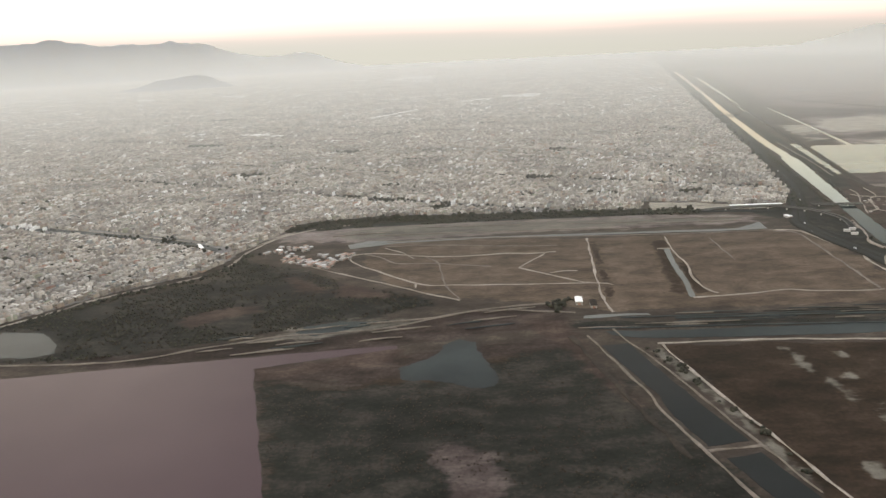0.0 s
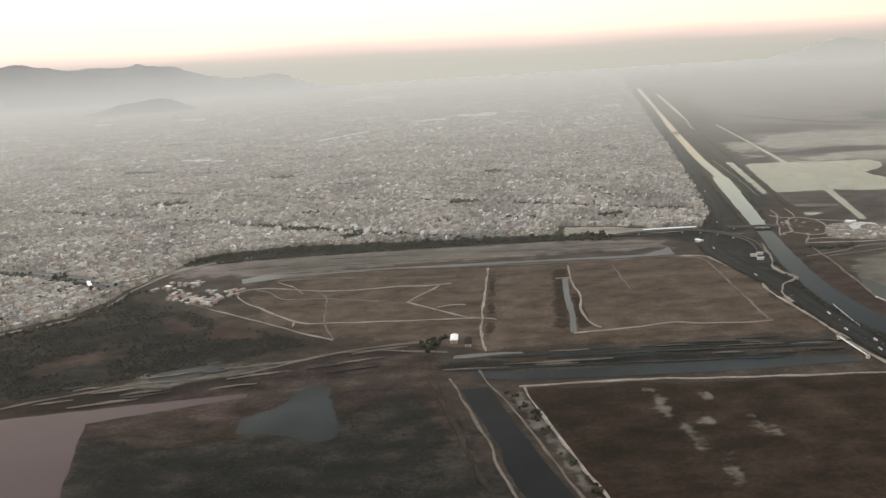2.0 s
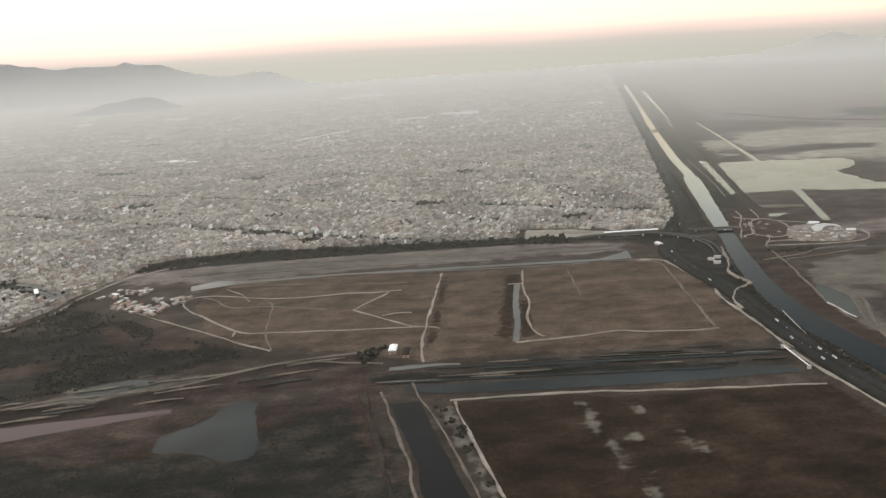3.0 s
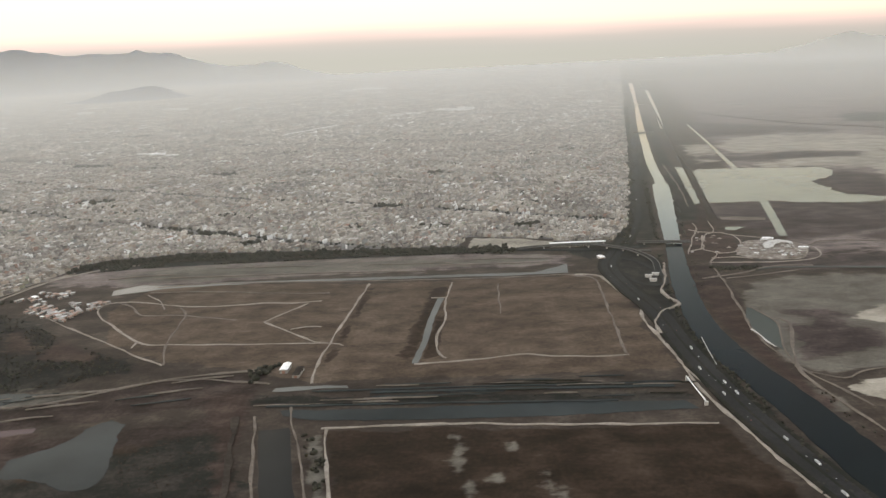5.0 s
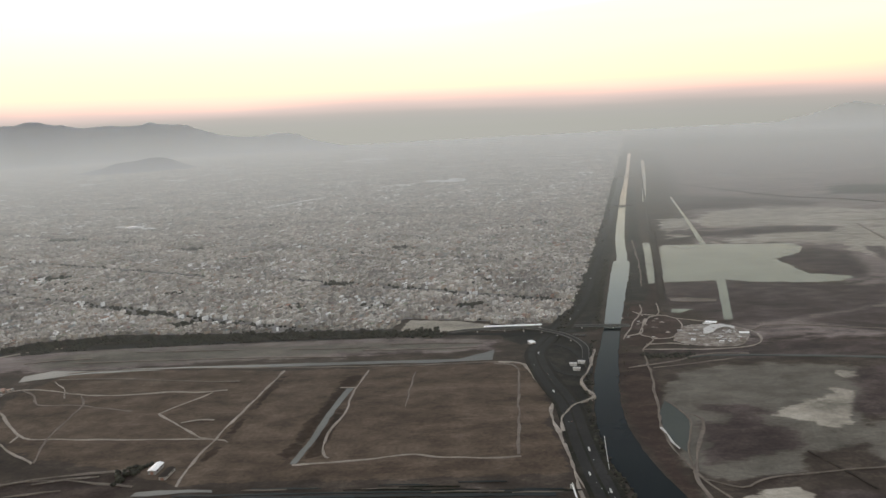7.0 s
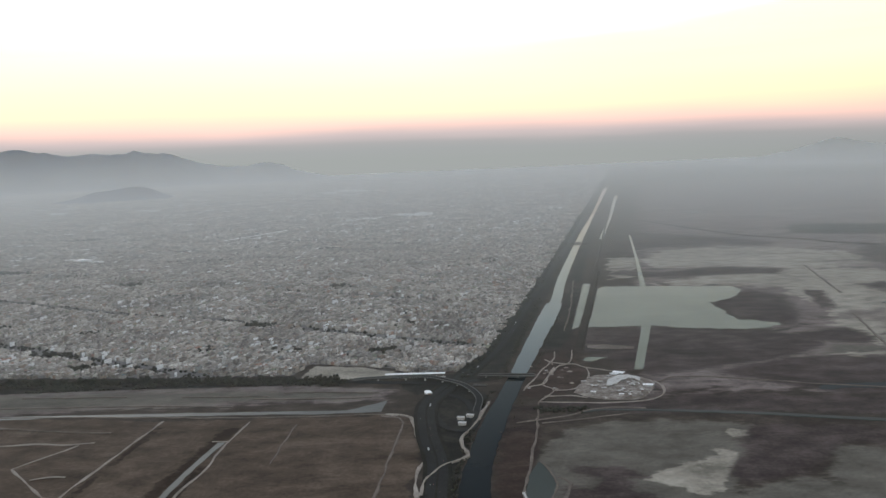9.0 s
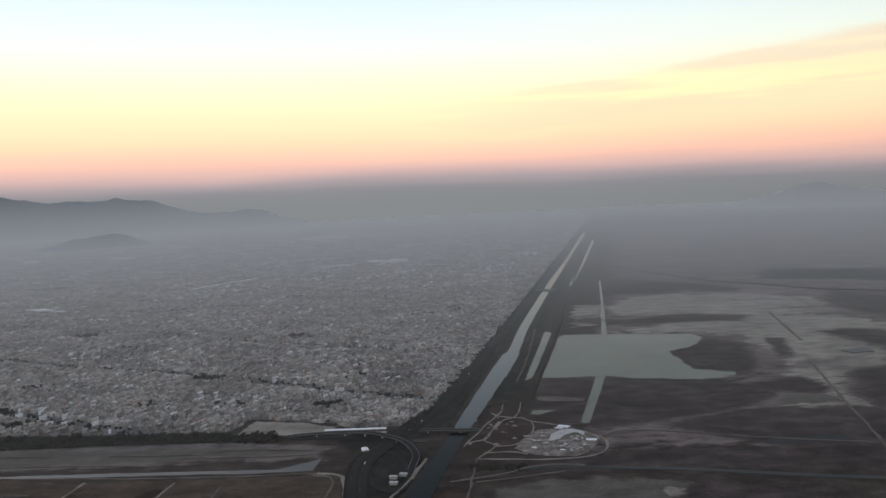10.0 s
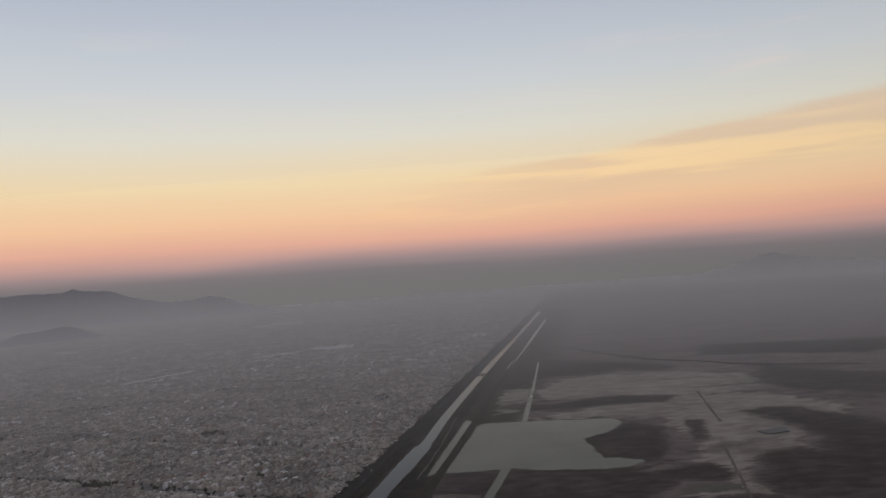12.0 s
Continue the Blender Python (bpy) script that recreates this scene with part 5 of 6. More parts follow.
def place_houses():
    rng = np.random.default_rng(31)
    kinds = [house(1, True), house(2, True), house(2, False), house(3, False)]
    used = [False] * 4
    for x, y, hw, hd, h in EDGE_HOUSES:
        k = 0 if h < 1.9 else (1 if rng.random() < 0.5 else 2) if h < 3.2 else 3
        m = pose(x, y, 0, 0, 0, -28 + (180 if rng.random() < 0.5 else 0)) @ Matrix.Diagonal((hw / 2.45, hd / 3.8, 0.76, 1))
        if not used[k]:
            kinds[k].matrix_basis = m
            used[k] = True
        else:
            base = kinds[k].matrix_basis.copy()
            kinds[k].scale = (1, 1, 1)
            copy_thing(kinds[k], m)
            kinds[k].matrix_basis = base


place_houses()


# ---- sheds, huts and the compound ----
def gable(name, label, category, w, d, h, rise, wall_mat, roof_mat, group=""):
    root = empty(name, label, category, group)
    part("wall", box(-w / 2, -d / 2, -0.1, w / 2, d / 2, h), wall_mat, root)
    bm = bmesh.new()
    e = 0.3
    pts = [(-w / 2 - e, -d / 2 - e, h), (0, -d / 2 - e, h + rise), (w / 2 + e, -d / 2 - e, h), (w / 2 + e, d / 2 + e, h), (0, d / 2 + e, h + rise), (-w / 2 - e, d / 2 + e, h)]
    vs = [bm.verts.new(p) for p in pts]
    for q in ((0, 1, 4, 5), (1, 2, 3, 4), (0, 2, 1), (5, 4, 3), (0, 5, 3, 2)):
        bm.faces.new([vs[i] for i in q])
    part("roof", bm, roof_mat, root)
    part("door", box(-0.8, -d / 2 - 0.05, 0, 0.8, -d / 2, h * 0.7), M_rust, root)
    for y in (-d / 4, d / 4):
        part("window", box(w / 2, y - 0.7, h * 0.45, w / 2 + 0.05, y + 0.7, h * 0.75), M_glass, root)
    return root


hut = gable("farm_shed", "long shed with a bright white sheet roof beside the field", "shed", 4.0, 9.5, 2.2, 0.6, M_block, M_white)
hut.matrix_basis = pose(70.5, 470, 0, 0, 0, -4)
low = gable("farm_store", "low dark-roofed store beside the white shed", "shed", 3.5, 11, 1.8, 0.4, M_block, M_bank)
low.matrix_basis = pose(78.5, 464, 0, 0, 0, -5)

station = empty("bus_station", "long white canopy roof along the city's edge", "station")
part("roof", box(-23, -1.8, 3.0, 23, 1.8, 3.4, 0.1), M_white, station)
part("platform", box(-23, -1.6, -0.1, 23, 1.6, 0.4), M_concrete, station)
for i in range(9):
    part("post", box(-21.2 + 5.3 * i - 0.15, -0.15, 0.4, -20.9 + 5.3 * i, 0.15, 3.0), M_concrete, station)
station.matrix_basis = pose(264, 709, 0, 0, 0, -1)

mound_pts = []
for k in range(28):
    a = 2 * math.pi * k / 28
    mound_pts.append((409 + 27 * math.cos(a) + 3 * math.sin(3 * a), 671 + 28 * math.sin(a)))



M_pad = earth("mixed_fill_earth", (0.045, 0.034, 0.027), (0.17, 0.142, 0.118), (0.42, 0.385, 0.34), 0.14, 0.6)


def mound():
    """A levelled oval pad of pale fill with a worn edge."""
    v, f = [], []
    n = len(mound_pts)
    for s, z in ((1.06, -0.3), (0.98, 1.0), (0.75, 1.3), (0.4, 1.5)):
        for i, (x, y) in enumerate(mound_pts):
            w = 1 + 0.05 * noise.noise((x * 0.1, y * 0.1, s * 5))
            v.append((409 + (x - 409) * s * w, 671 + (y - 671) * s * w, z + 0.4 * noise.noise((x * 0.2, y * 0.2, s))))
    for r in range(3):
        for i in range(n):
            a, b = r * n + i, r * n + (i + 1) % n
            f.append((a, b, b + n, a + n))
    f.append(tuple(range(3 * n, 4 * n)))
    tagged(mesh_of("ground_pad", v, f, M_pad), "oval pad of pale fill earth", "earthwork", kind="structure")


mound()
patch("ground_pad_slab", [(404, 676), (411, 685), (419, 690), (428, 687), (421, 684), (414, 679), (410, 671), (405, 669)], 1.6, M_concrete, "pale curved concrete slab on the fill pad", "slab", 0.8, 2)
patch("ground_pad_sheet", [(402, 668), (405, 680), (412, 689), (421, 692), (429, 684), (427, 676), (424, 683), (418, 685), (411, 681), (407, 673), (406, 667)], 1.7, M_concrete, "pale crescent of sheeting on the fill pad", "sheet", 0.5, 1.5)
patch("ground_pad_sheet", [(409, 697), (416, 703), (421, 700), (413, 694)], 1.3, M_sheet, "white sheeting at the rim of the pad", "sheet", 0.4, 1.5)
rng = np.random.default_rng(77)
shed_a = gable("works_shed", "white-roofed works shed on the fill pad", "shed", 5, 9, 2.4, 0.6, M_concrete, M_white, "sheds on the pad")
shed_b = gable("works_container", "pale site container on the fill pad", "container", 2.2, 5, 2.0, 0.1, M_block, M_concrete, "containers on the pad")
for k, (x, y, a, s) in enumerate(((431, 667, 80, 1.2), (416, 699, 64, 1.4), (391, 655, 72, 0.6), (409, 648, 85, 0.6))):
    m = pose(x, y, 1.1, 0, 0, a) @ Matrix.Diagonal((0.62 * s, 0.62 * s, 0.55, 1))
    if k:
        copy_thing(shed_a, m)
    else:
        first_m = m
shed_a.matrix_basis = first_m
for k in range(26):
    a, r = rng.uniform(0, 6.28), rng.uniform(10, 24)
    m = pose(409 + r * math.cos(a), 671 + r * math.sin(a), 1.15, 0, 0, rng.choice((10, 75, 100)) + rng.uniform(-9, 9)) @ Matrix.Diagonal((rng.uniform(0.3, 0.8), rng.uniform(0.3, 0.9), 0.5, 1))
    if k:
        copy_thing(shed_b, m)
    else:
        first_m = m
shed_b.matrix_basis = first_m


def heap(name, x, y, r, h, mat, label, seed):
    bm = bmesh.new()
    bmesh.ops.create_cone(bm, cap_ends=False, segments=14, radius1=r, radius2=r * 0.15, depth=h)
    bmesh.ops.subdivide_edges(bm, edges=list(bm.edges), cuts=2)
    for v in bm.verts:
        k = 1 + 0.35 * noise.noise((v.co.x * 0.5 + seed, v.co.y * 0.5, v.co.z))
        v.co.x, v.co.y = v.co.x * k * 1.2, v.co.y * k
        v.co.z += h / 2 - 0.1
    me = bpy.data.meshes.new(name)
    bm.to_mesh(me)
    bm.free()
    me.materials.append(mat)
    ob = new(name, me)
    ob.matrix_basis = pose(x, y, 0.05)
    return tagged(ob, label, "heap", "earth heaps")


for k in range(14):
    x, y = rng.uniform(352, 384), rng.uniform(650, 735)
    heap("earth_heap", x, y, rng.uniform(0.7, 1.9), rng.uniform(0.5, 1.2), M_dirt if k % 3 else M_dirt_dim, "small heap of dumped earth", k)
for k in range(20):
    a, r = rng.uniform(0, 6.28), rng.uniform(4, 24)
    heap("earth_heap", 409 + r * math.cos(a), 671 + r * math.sin(a), rng.uniform(1.6, 3.4), rng.uniform(1.8, 2.8), M_dirt, "pale heap of fill on the pad", 20 + k)
for x, y, a in ((364, 716, 5), (348, 673, 10), (366, 671, 0)):
    m = pose(x, y, 0.05, 0, 0, a + 80) @ Matrix.Diagonal((0.8, 0.8, 0.7, 1))
    copy_thing(shed_b, m)
for x, y, a in ((300, 613, 20), (306, 617, 15), (301, 603, 20)):
    b = gable("yard_shed", "pale flat shed in the junction yard", "shed", 2.6, 4.6, 1.7, 0.25, M_concrete, M_concrete, "yard sheds")
    b.matrix_basis = pose(x, y, 0.05, 0, 0, a + 60)

# shacks of the settlement between the scrub and the field
shack = gable("shack", "small shack with a pale sheet roof", "shack", 3.2, 4.2, 1.7, 0.25, M_block, M_lorry, "shacks of the settlement")
shack_r = gable("shack", "small shack with a rusty sheet roof", "shack", 3.2, 4.2, 1.7, 0.25, M_block, M_rust, "shacks of the settlement")
shack_g = gable("shack", "small shack with a grey concrete roof", "shack", 3.4, 4.4, 1.8, 0.15, M_block, M_block, "shacks of the settlement")
kinds, seen = [shack, shack_r, shack_g], {}
for k in range(110):
    if k < 60:
        t = rng.uniform(0, 1)
        x, y = -136 + 40 * t + rng.normal(0, 3), 602 - 30 * t + rng.normal(0, 5)
    elif k < 85:
        x, y = rng.uniform(-160, -118), rng.uniform(615, 638)
    else:
        x, y = rng.uniform(-112, -84), rng.uniform(580, 608)
    i = int(rng.choice(3, p=(0.22, 0.3, 0.48)))
    m = pose(x, y, 0, 0, 0, rng.choice((-35, 55)) + rng.uniform(-8, 8)) @ Matrix.Diagonal((rng.uniform(0.5, 0.9), rng.uniform(0.5, 0.95), 0.8, 1))
    if i in seen:
        copy_thing(kinds[i], m)
    else:
        seen[i] = m
for i, m in seen.items():
    kinds[i].matrix_basis = m


# ---- bridges, flyover and pipe ----
def span(name, label, pts, w, z, rail=True, posts=4, clear=None):
    """A road deck on piers with parapets on both sides."""
    root = empty(name, label, "bridge")
    line = smooth_line(pts, 5)
    n = len(line)
    zf = (lambda f: z * (math.sin(math.pi * f) ** 0.5)) if clear == "ramp" else (lambda f: z)
    v, f = ribbon(pts, w, lambda t: zf(t), drop=0.7, slope=0.02, step=5)
    mesh_of("deck", v, f, M_asphalt, root)
    for sgn in (-1, 1):
        off = []
        for i, q in enumerate(line):
            d = (line[min(i + 1, n - 1)] - line[max(i - 1, 0)]).normalized()
            off.append((q.x - d.y * sgn * w / 2, q.y + d.x * sgn * w / 2))
        v, f = ribbon(off, 0.35, lambda t: zf(t) + 0.55, drop=0.7, slope=0.02, step=5, smooth=False)
        mesh_of("parapet", v, f, M_dullconcrete, root)
    for k in range(posts):
        i = int((k + 0.5) / posts * (n - 1))
        q = line[i]
        h = zf(i / (n - 1))
        if h > 1.2:
            part("pier", box(q.x - 0.6, q.y - 0.6, -0.5, q.x + 0.6, q.y + 0.6, h - 0.6), M_concrete, root)
    return root


span("canal_bridge", "pale concrete road bridge across the canal", [(312, 705), (330, 703), (354, 700)], 5, 1.9, posts=3)
span("footbridge", "low pale footbridge beside the road bridge", [(308, 683), (318, 681)], 2.4, 1.0, posts=2)
span("flyover", "curved concrete flyover at the junction", [(214, 706), (236, 705), (272, 701), (289, 690), (303, 675), (312, 650), (310, 625)], 4.5, 3.2, posts=9, clear="ramp")
for k, (x, y) in enumerate(((484, 1446), (590, 1985))):
    b = span("far_bridge", "small far bridge across the canal", [(x - 16, y + 3), (x + 16, y - 3)], 6, 1.5, posts=2)

pipe = empty("pipe_crossing", "white pipe on two end posts beside the track", "pipe")
bm = bmesh.new()
bmesh.ops.create_cone(bm, cap_ends=True, segments=10, radius1=0.28, radius2=0.28, depth=29, matrix=Matrix.Translation((0, 0, 1.6)) @ Matrix.Rotation(radians(90), 4, "X"))
part("pipe", bm, M_white, pipe)
for y in (-14, 14):
    part("post", box(-0.8, y - 0.6, -0.2, 0.8, y + 0.6, 1.9), M_concrete, pipe)
pipe.matrix_basis = pose(278.5, 422, 0, 0, 0, 2)


def guard_rail(line):
    """A pale steel rail on posts along the outer edge of the carriageway."""
    root = empty("guard_rail", "pale steel guard rail beside the highway", "rail", "rails along the highway")
    v, f = ribbon(line, 0.3, 0.95, drop=0.35, slope=0.02, step=3)
    mesh_of("rail", v, f, M_concrete, root)
    for q in smooth_line(line, 3)[::2]:
        part("post", box(q.x - 0.1, q.y - 0.1, -0.1, q.x + 0.1, q.y + 0.1, 0.62), M_concrete, root)


guard_rail([(301.5, 492), (300, 478), (298.5, 462), (297.5, 452)])
guard_rail([(278.5, 440), (279, 426), (280, 412)])
guard_rail([(319.5, 646), (315, 626), (310.5, 606)])


# ---- vehicles ----
def truck():
    root = empty("truck", "white box lorry on the highway", "truck", "lorries on the highway")
    part("cargo_box", box(-1.05, -3.6, 0.75, 1.05, 2.0, 3.1, 0.06), M_lorry, root)
    cab = box(-1.0, 2.2, 0.55, 1.0, 3.8, 2.5, 0.12)
    cabo = part("cab", cab, M_white, root)
    part("windscreen", box(-0.85, 3.8, 1.5, 0.85, 3.84, 2.2), M_glass, cabo)
    part("chassis", box(-0.5, -3.5, 0.45, 0.5, 3.4, 0.75), M_tyre, root)
    for y in (-2.8, -1.7, 2.9):
        for x in (-0.85, 0.85):
            bm = bmesh.new()
            bmesh.ops.create_cone(bm, cap_ends=True, segments=10, radius1=0.45, radius2=0.45, depth=0.35, matrix=Matrix.Translation((x, y, 0.45)) @ Matrix.Rotation(radians(90), 4, "Y"))
            part("wheel", bm, M_tyre, root)
    return root


def car(mat, label):
    root = empty("car", label, "car", "cars on the roads")
    bm = box(-0.8, -2.0, 0.3, 0.8, 2.0, 0.85, 0.1)
    part("body", bm, mat, root)
    bm = bmesh.new()
    lo, hi = ((-0.75, -1.4), (0.75, 0.9)), ((-0.6, -0.9), (0.6, 0.4))
    vs = [bm.verts.new((x, y, z)) for (a, b), z in ((lo, 0.85), (hi, 1.4)) for x, y in ((a[0], a[1]), (b[0], a[1]), (b[0], b[1]), (a[0], b[1]))]
    for q in ((0, 1, 5, 4), (1, 2, 6, 5), (2, 3, 7, 6), (3, 0, 4, 7)):
        bm.faces.new([vs[i] for i in q])
    part("windows", bm, M_glass, root)
    part("roof", box(-0.6, -0.9, 1.38, 0.6, 0.4, 1.44), mat, root)
    for y in (-1.25, 1.25):
        for x in (-0.75, 0.75):
            bm = bmesh.new()
            bmesh.ops.create_cone(bm, cap_ends=True, segments=10, radius1=0.32, radius2=0.32, depth=0.2, matrix=Matrix.Translation((x, y, 0.32)) @ Matrix.Rotation(radians(90), 4, "Y"))
            part("wheel", bm, M_tyre, root)
    return root


M_carpaint = plain("silver_car_paint", (0.5, 0.5, 0.5), 0.3, 0.3)
M_carred = plain("dark_red_car_paint", (0.25, 0.03, 0.03), 0.3)
lorry = truck()
cars = [car(M_lorry, "pale car on the road"), car(M_carpaint, "silver car on the road"), car(M_carred, "dark red car on the road")]
hw = smooth_line(HIGHWAY, 3)


def on_road(y, side):
    i = min(range(1, len(hw) - 1), key=lambda k: abs(hw[k].y - y))
    d = (hw[i + 1] - hw[i - 1]).normalized()
    q = hw[i] + Vector((-d.y, d.x)) * side
    return q, math.degrees(math.atan2(-d.x, d.y))


spots = [(475, 2.0), (449, -3), (431, 2.6), (417, 3.2), (417, -3.0), (372, 1.8), (351, 2.6), (562, -3), (640, 2), (330, -2), (730, 3), (880, 2)]
for k, (y, side) in enumerate(spots):
    q, a = on_road(y, side)
    s = 0.62 if k % 3 else 0.78
    m = pose(q.x, q.y, 0.4, 0, 0, a) @ Matrix.Diagonal((0.36, s * 0.62, 0.38, 1))
    if k:
        copy_thing(lorry, m)
    else:
        first_m = m
lorry.matrix_basis = first_m
for x, y in ((291, 433), (293.4, 429), (295.4, 424), (296, 418), (299, 374), (303.5, 357)):
    copy_thing(lorry, pose(x, y, 0.4, 0, 0, on_road(y, 0)[1]) @ Matrix.Diagonal((0.36, 0.5, 0.38, 1)))
used = {}
for k in range(80):
    y = 260 + 1100 * rng.random() ** 1.3
    side = float(rng.choice((-3.6, -1.8, 1.8, 3.6)))
    if any(abs(y - s[0]) < 7 for s in spots):
        continue
    q, a = on_road(y, side)
    i = k % 3
    m = pose(q.x, q.y, 0.4, 0, 0, a) @ Matrix.Diagonal((0.38, 0.4, 0.4, 1))
    if i in used:
        copy_thing(cars[i], m)
    else:
        used[i] = m
for i, m in used.items():
    cars[i].matrix_basis = m


# ---- trees and brush ----
def tree(seed, r, h):
    """A tapered trunk with limbs and a ragged crown of leaf clumps."""
    rg = np.random.default_rng(seed)
    root = empty("tree", "dusty dark tree in the row along the embankment", "tree", "trees along the embankment")
    bm = bmesh.new()
    bmesh.ops.create_cone(bm, cap_ends=True, segments=6, radius1=0.22, radius2=0.1, depth=h, matrix=Matrix.Translation((0, 0, h / 2 - 0.1)))
    for k in range(3):
        a = k * 2.1 + seed
        bmesh.ops.create_cone(bm, cap_ends=False, segments=5, radius1=0.1, radius2=0.04, depth=1.6, matrix=Matrix.Translation((0.5 * math.cos(a), 0.5 * math.sin(a), h * 0.75)) @ Euler((0.7 * math.sin(a), -0.7 * math.cos(a) * -1, 0)).to_matrix().to_4x4())
    part("trunk", bm, M_bank, root)
    bm = bmesh.new()
    for k in range(16):
        p = Vector((rg.normal(0, r * 0.5), rg.normal(0, r * 0.5), h + rg.uniform(-0.7, 1.1) * r * 0.6))
        bmesh.ops.create_icosphere(bm, subdivisions=1, radius=r * rg.uniform(0.25, 0.5), matrix=Matrix.Translation(p))
    for v in bm.verts:
        v.co += Vector((rg.uniform(-1, 1), rg.uniform(-1, 1), rg.uniform(-1, 1))) * r * 0.12
    part("crown", bm, M_leaf, root)
    return root


kinds = [tree(3, 1.9, 2.2), tree(4, 2.4, 2.8), tree(5, 1.5, 1.9)]
seen = {}
row = smooth_line([(-150, 700), (-110, 715), (-63, 721), (33, 717), (120, 711), (172, 707), (215, 699)], 2)
for k in range(84):
    q = row[int((k + rng.uniform(0, 0.9)) / 84 * (len(row) - 1))]
    i = k % 3
    s = rng.uniform(0.7, 1.25)
    m = pose(q.x + rng.normal(0, 1.5), q.y + rng.normal(0, 2.0), 0, 0, 0, rng.uniform(0, 360)) @ Matrix.Diagonal((s, s, s, 1))
    if i in seen:
        copy_thing(kinds[i], m)
    else:
        seen[i] = m
for i, m in seen.items():
    kinds[i].matrix_basis = m

# round dark bushes on the pale bund beside the basin
bush_spots = [(97, 387), (100, 375), (93, 392), (95, 381), (103, 361), (106, 347), (108, 352), (110, 328), (114, 319), (119, 298), (117, 308), (122, 281), (123, 268), (104, 367)]
for k, (x, y) in enumerate(bush_spots):
    r = (1.6, 2.1, 1.1, 0.9)[k % 4]
    bm = bmesh.new()
    rg = np.random.default_rng(k)
    for _ in range(9):
        p = Vector((rg.normal(0, r * 0.5), rg.normal(0, r * 0.5), r * rg.uniform(0.1, 0.5)))
        bmesh.ops.create_icosphere(bm, subdivisions=1, radius=r * rg.uniform(0.35, 0.6), matrix=Matrix.Translation(p))
    me = bpy.data.meshes.new("bush")
    bm.to_mesh(me)
    bm.free()
    me.materials.append(M_leaf)
    ob = new("bush", me)
    ob.matrix_basis = pose(x + 1.5, y + 1, 0)
    tagged(ob, "round dark bush on the pale bund", "bush", "bushes on the bund")

rng = np.random.default_rng(40)
S, B = [], []
wood = COVER["scrub"][3][1]
S += within(wood, 3200, 0.3, 0.95, rng, 0.03, -0.3)
B += within(wood, 1500, 0.3, 0.8, rng, 0.05, -0.1)
B += within(COVER["scrub"][4][1], 2600, 0.15, 0.45, rng, 0.04, -0.1)
S += within(COVER["scrub"][5][1], 900, 0.5, 1.5, rng, 0.05, 0.0)
S += along([(-272, 478), (-227, 526), (-194, 548), (-174, 580), (-166, 620)], 5, 200, 0.7, 1.8, rng)
S += along([(-150, 702), (-110, 716), (-63, 723), (33, 719), (120, 713), (172, 708), (214, 700)], 9, 1000, 0.8, 2.0, rng)
S += along([(352, 626), (385, 624)], 5, 90, 0.7, 1.6, rng)
S += along([(297, 500), (298, 455), (303, 400), (309, 350), (318, 300), (334, 230)], 3.0, 230, 0.3, 1.1, rng)
S += along([(324, 470), (332, 420), (340, 370), (349, 310), (362, 250)], 3.0, 70, 0.3, 0.8, rng)
S += along([(278, 636), (281, 590), (286, 545), (283, 480), (286, 430), (291, 380), (303, 320), (322, 255)], 2.0, 260, 0.3, 0.9, rng)
S += along([(300, 700), (320, 780), (360, 960), (430, 1300), (560, 1960)], 5, 700, 0.8, 2.2, rng)
S += along([(329, 700), (345, 790), (366, 900), (384, 1000)], 2.5, 220, 0.5, 1.3, rng)
S += along([(351, 700), (370, 790), (392, 900), (408, 1000)], 2.5, 160, 0.4, 1.1, rng)
S += along([(322, 668), (311, 615), (303, 555), (297, 500), (299, 455), (305, 400)], 2.5, 260, 0.4, 1.2, rng)
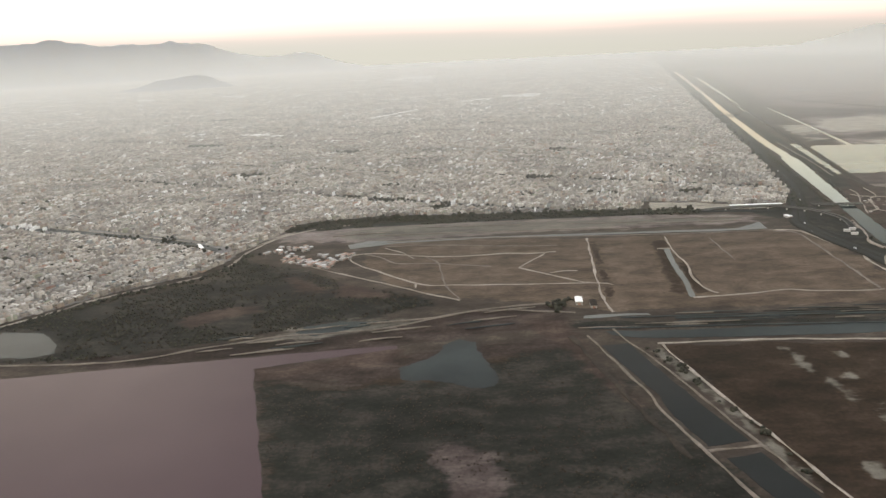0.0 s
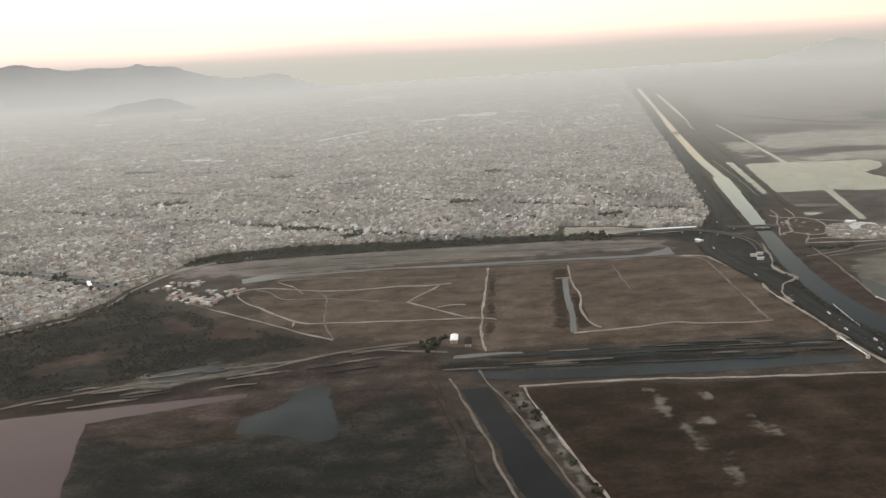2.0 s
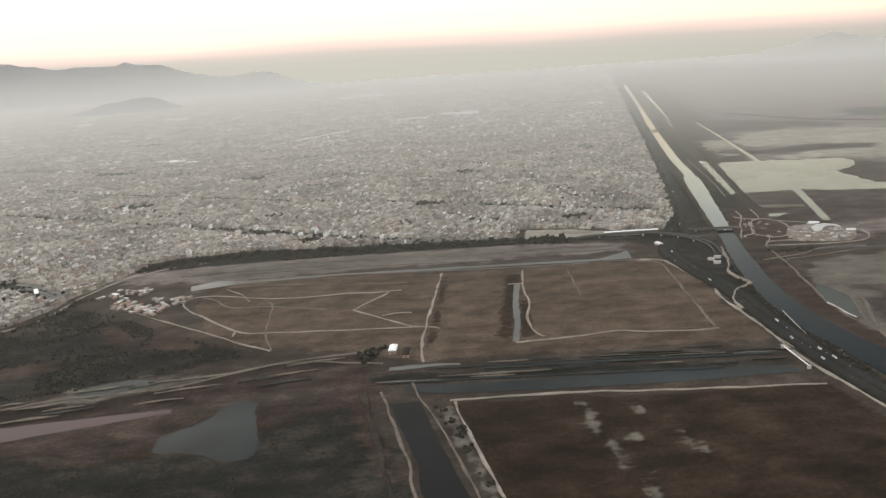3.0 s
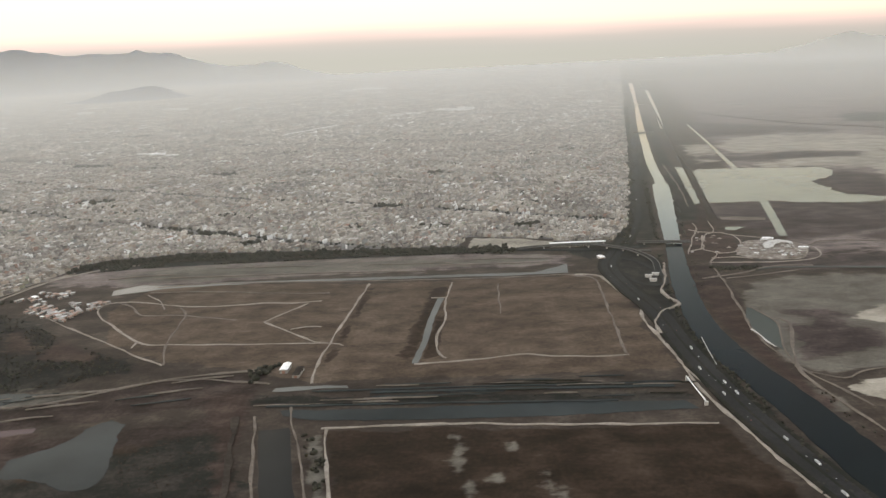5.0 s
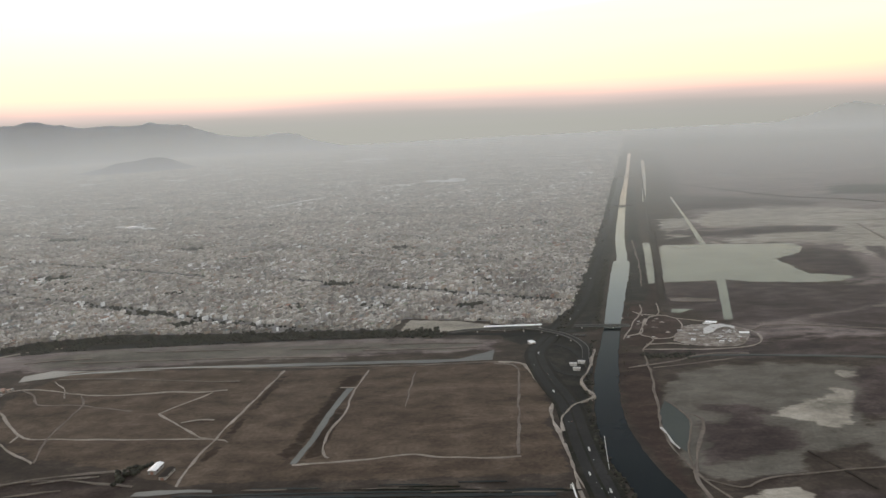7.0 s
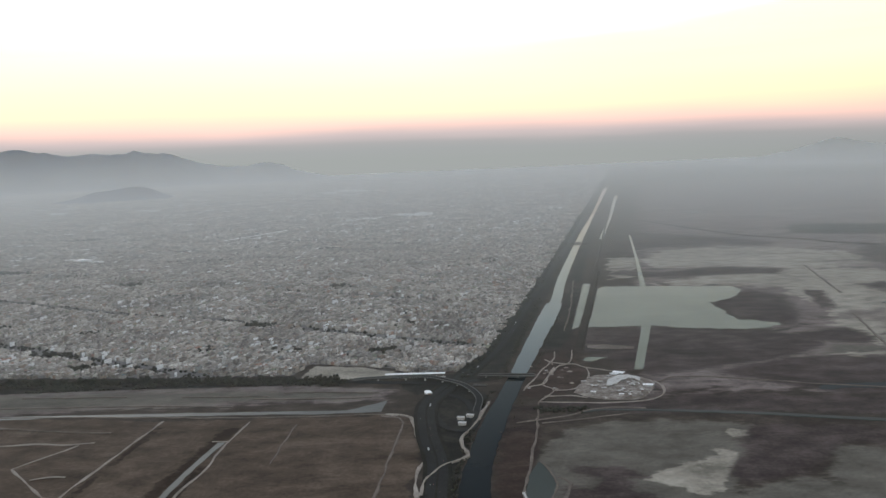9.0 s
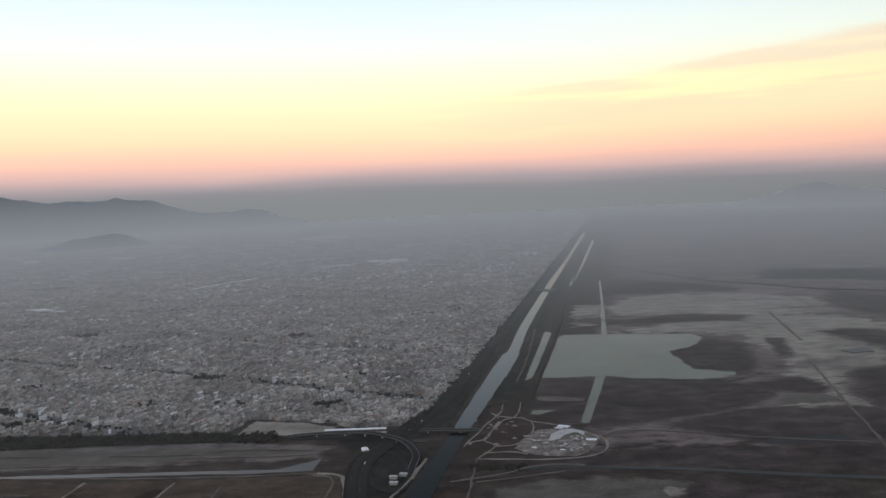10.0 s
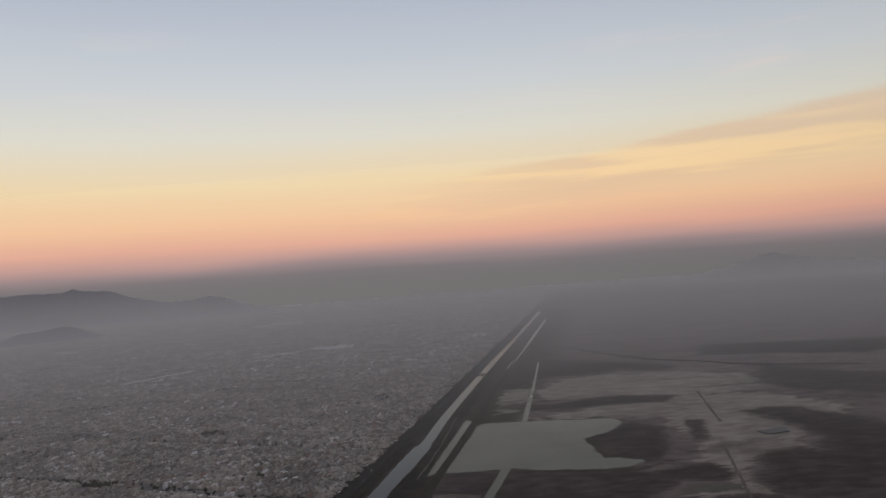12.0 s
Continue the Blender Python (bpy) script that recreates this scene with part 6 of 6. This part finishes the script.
B += along([(345, 668), (334, 610), (324, 550), (320, 500), (326, 455), (338, 400)], 4, 90, 0.3, 0.8, rng)
S += within([(55, 452), (70, 478), (64, 478), (50, 470)], 40, 0.8, 1.8, rng, 0.02, -1)
S += along([(60, 436), (150, 430), (270, 424)], 5, 90, 0.2, 0.5, rng)
POOLS = [[(-285, 460), (-250, 458), (-228, 429), (-226, 415), (-242, 410), (-285, 411)], [(-100, 436), (-94, 450), (-74, 456), (-52, 452), (-66, 438), (-85, 427)], [(-32, 360), (-12, 395), (-3, 416), (6, 414), (15, 388), (19, 350), (2, 350), (-16, 348)],
         [(72, 402), (88, 402), (114, 292), (92, 288), (84, 322), (78, 366)], [(-110, 388), (-36, 413), (-300, 395), (-420, 365), (-420, 150), (-52, 150), (-78, 275)]]
POOLS += [poly for edge, poly in COVER["rust"]]
for poly in POOLS:
    S = [p for p in S if not inside(np.array([p[0]]), np.array([p[1]]), poly)[0]]
    B = [p for p in B if not inside(np.array([p[0]]), np.array([p[1]]), poly)[0]]
for line, half in ((CANAL, 10.0), (CANAL_FAR, 7.5)):
    for a, b in zip(line, line[1:]):
        S = [p for p in S if seg_dist(p[0], p[1], a, b) > half]
clumps("scrub_bushes", S, M_leaf, "low dark scrub bushes on the wet ground", "bushes", 11)
clumps("dry_brush", B, M_drybush, "low brown dry brush", "brush", 12)

# small bright roofs that stand out
for x, y, w, d, a, lab in ((-217, 647, 2.6, 15, 28, "bright white long roof at the river road"),
                           (-146, 624, 3.0, 5, 60, "pale-roofed shed beside the settlement"), (276, 667, 4, 6, 20, "white building inside the junction")):
    b = gable("white_shed", lab, "shed", w, d, 1.8, 0.4, M_concrete, M_white)
    b.matrix_basis = pose(x, y, 0.05, 0, 0, a)

hall = empty("market_hall", "very long pale roof far inside the city", "hall")
part("wall", box(-88, -2.2, -0.2, 88, 2.2, 4.0), M_concrete, hall)
part("roof", box(-88.5, -2.8, 4.0, 88.5, 2.8, 4.5), M_white, hall)
hall.matrix_basis = pose(-131, 1735, 0, 0, 0, 60)
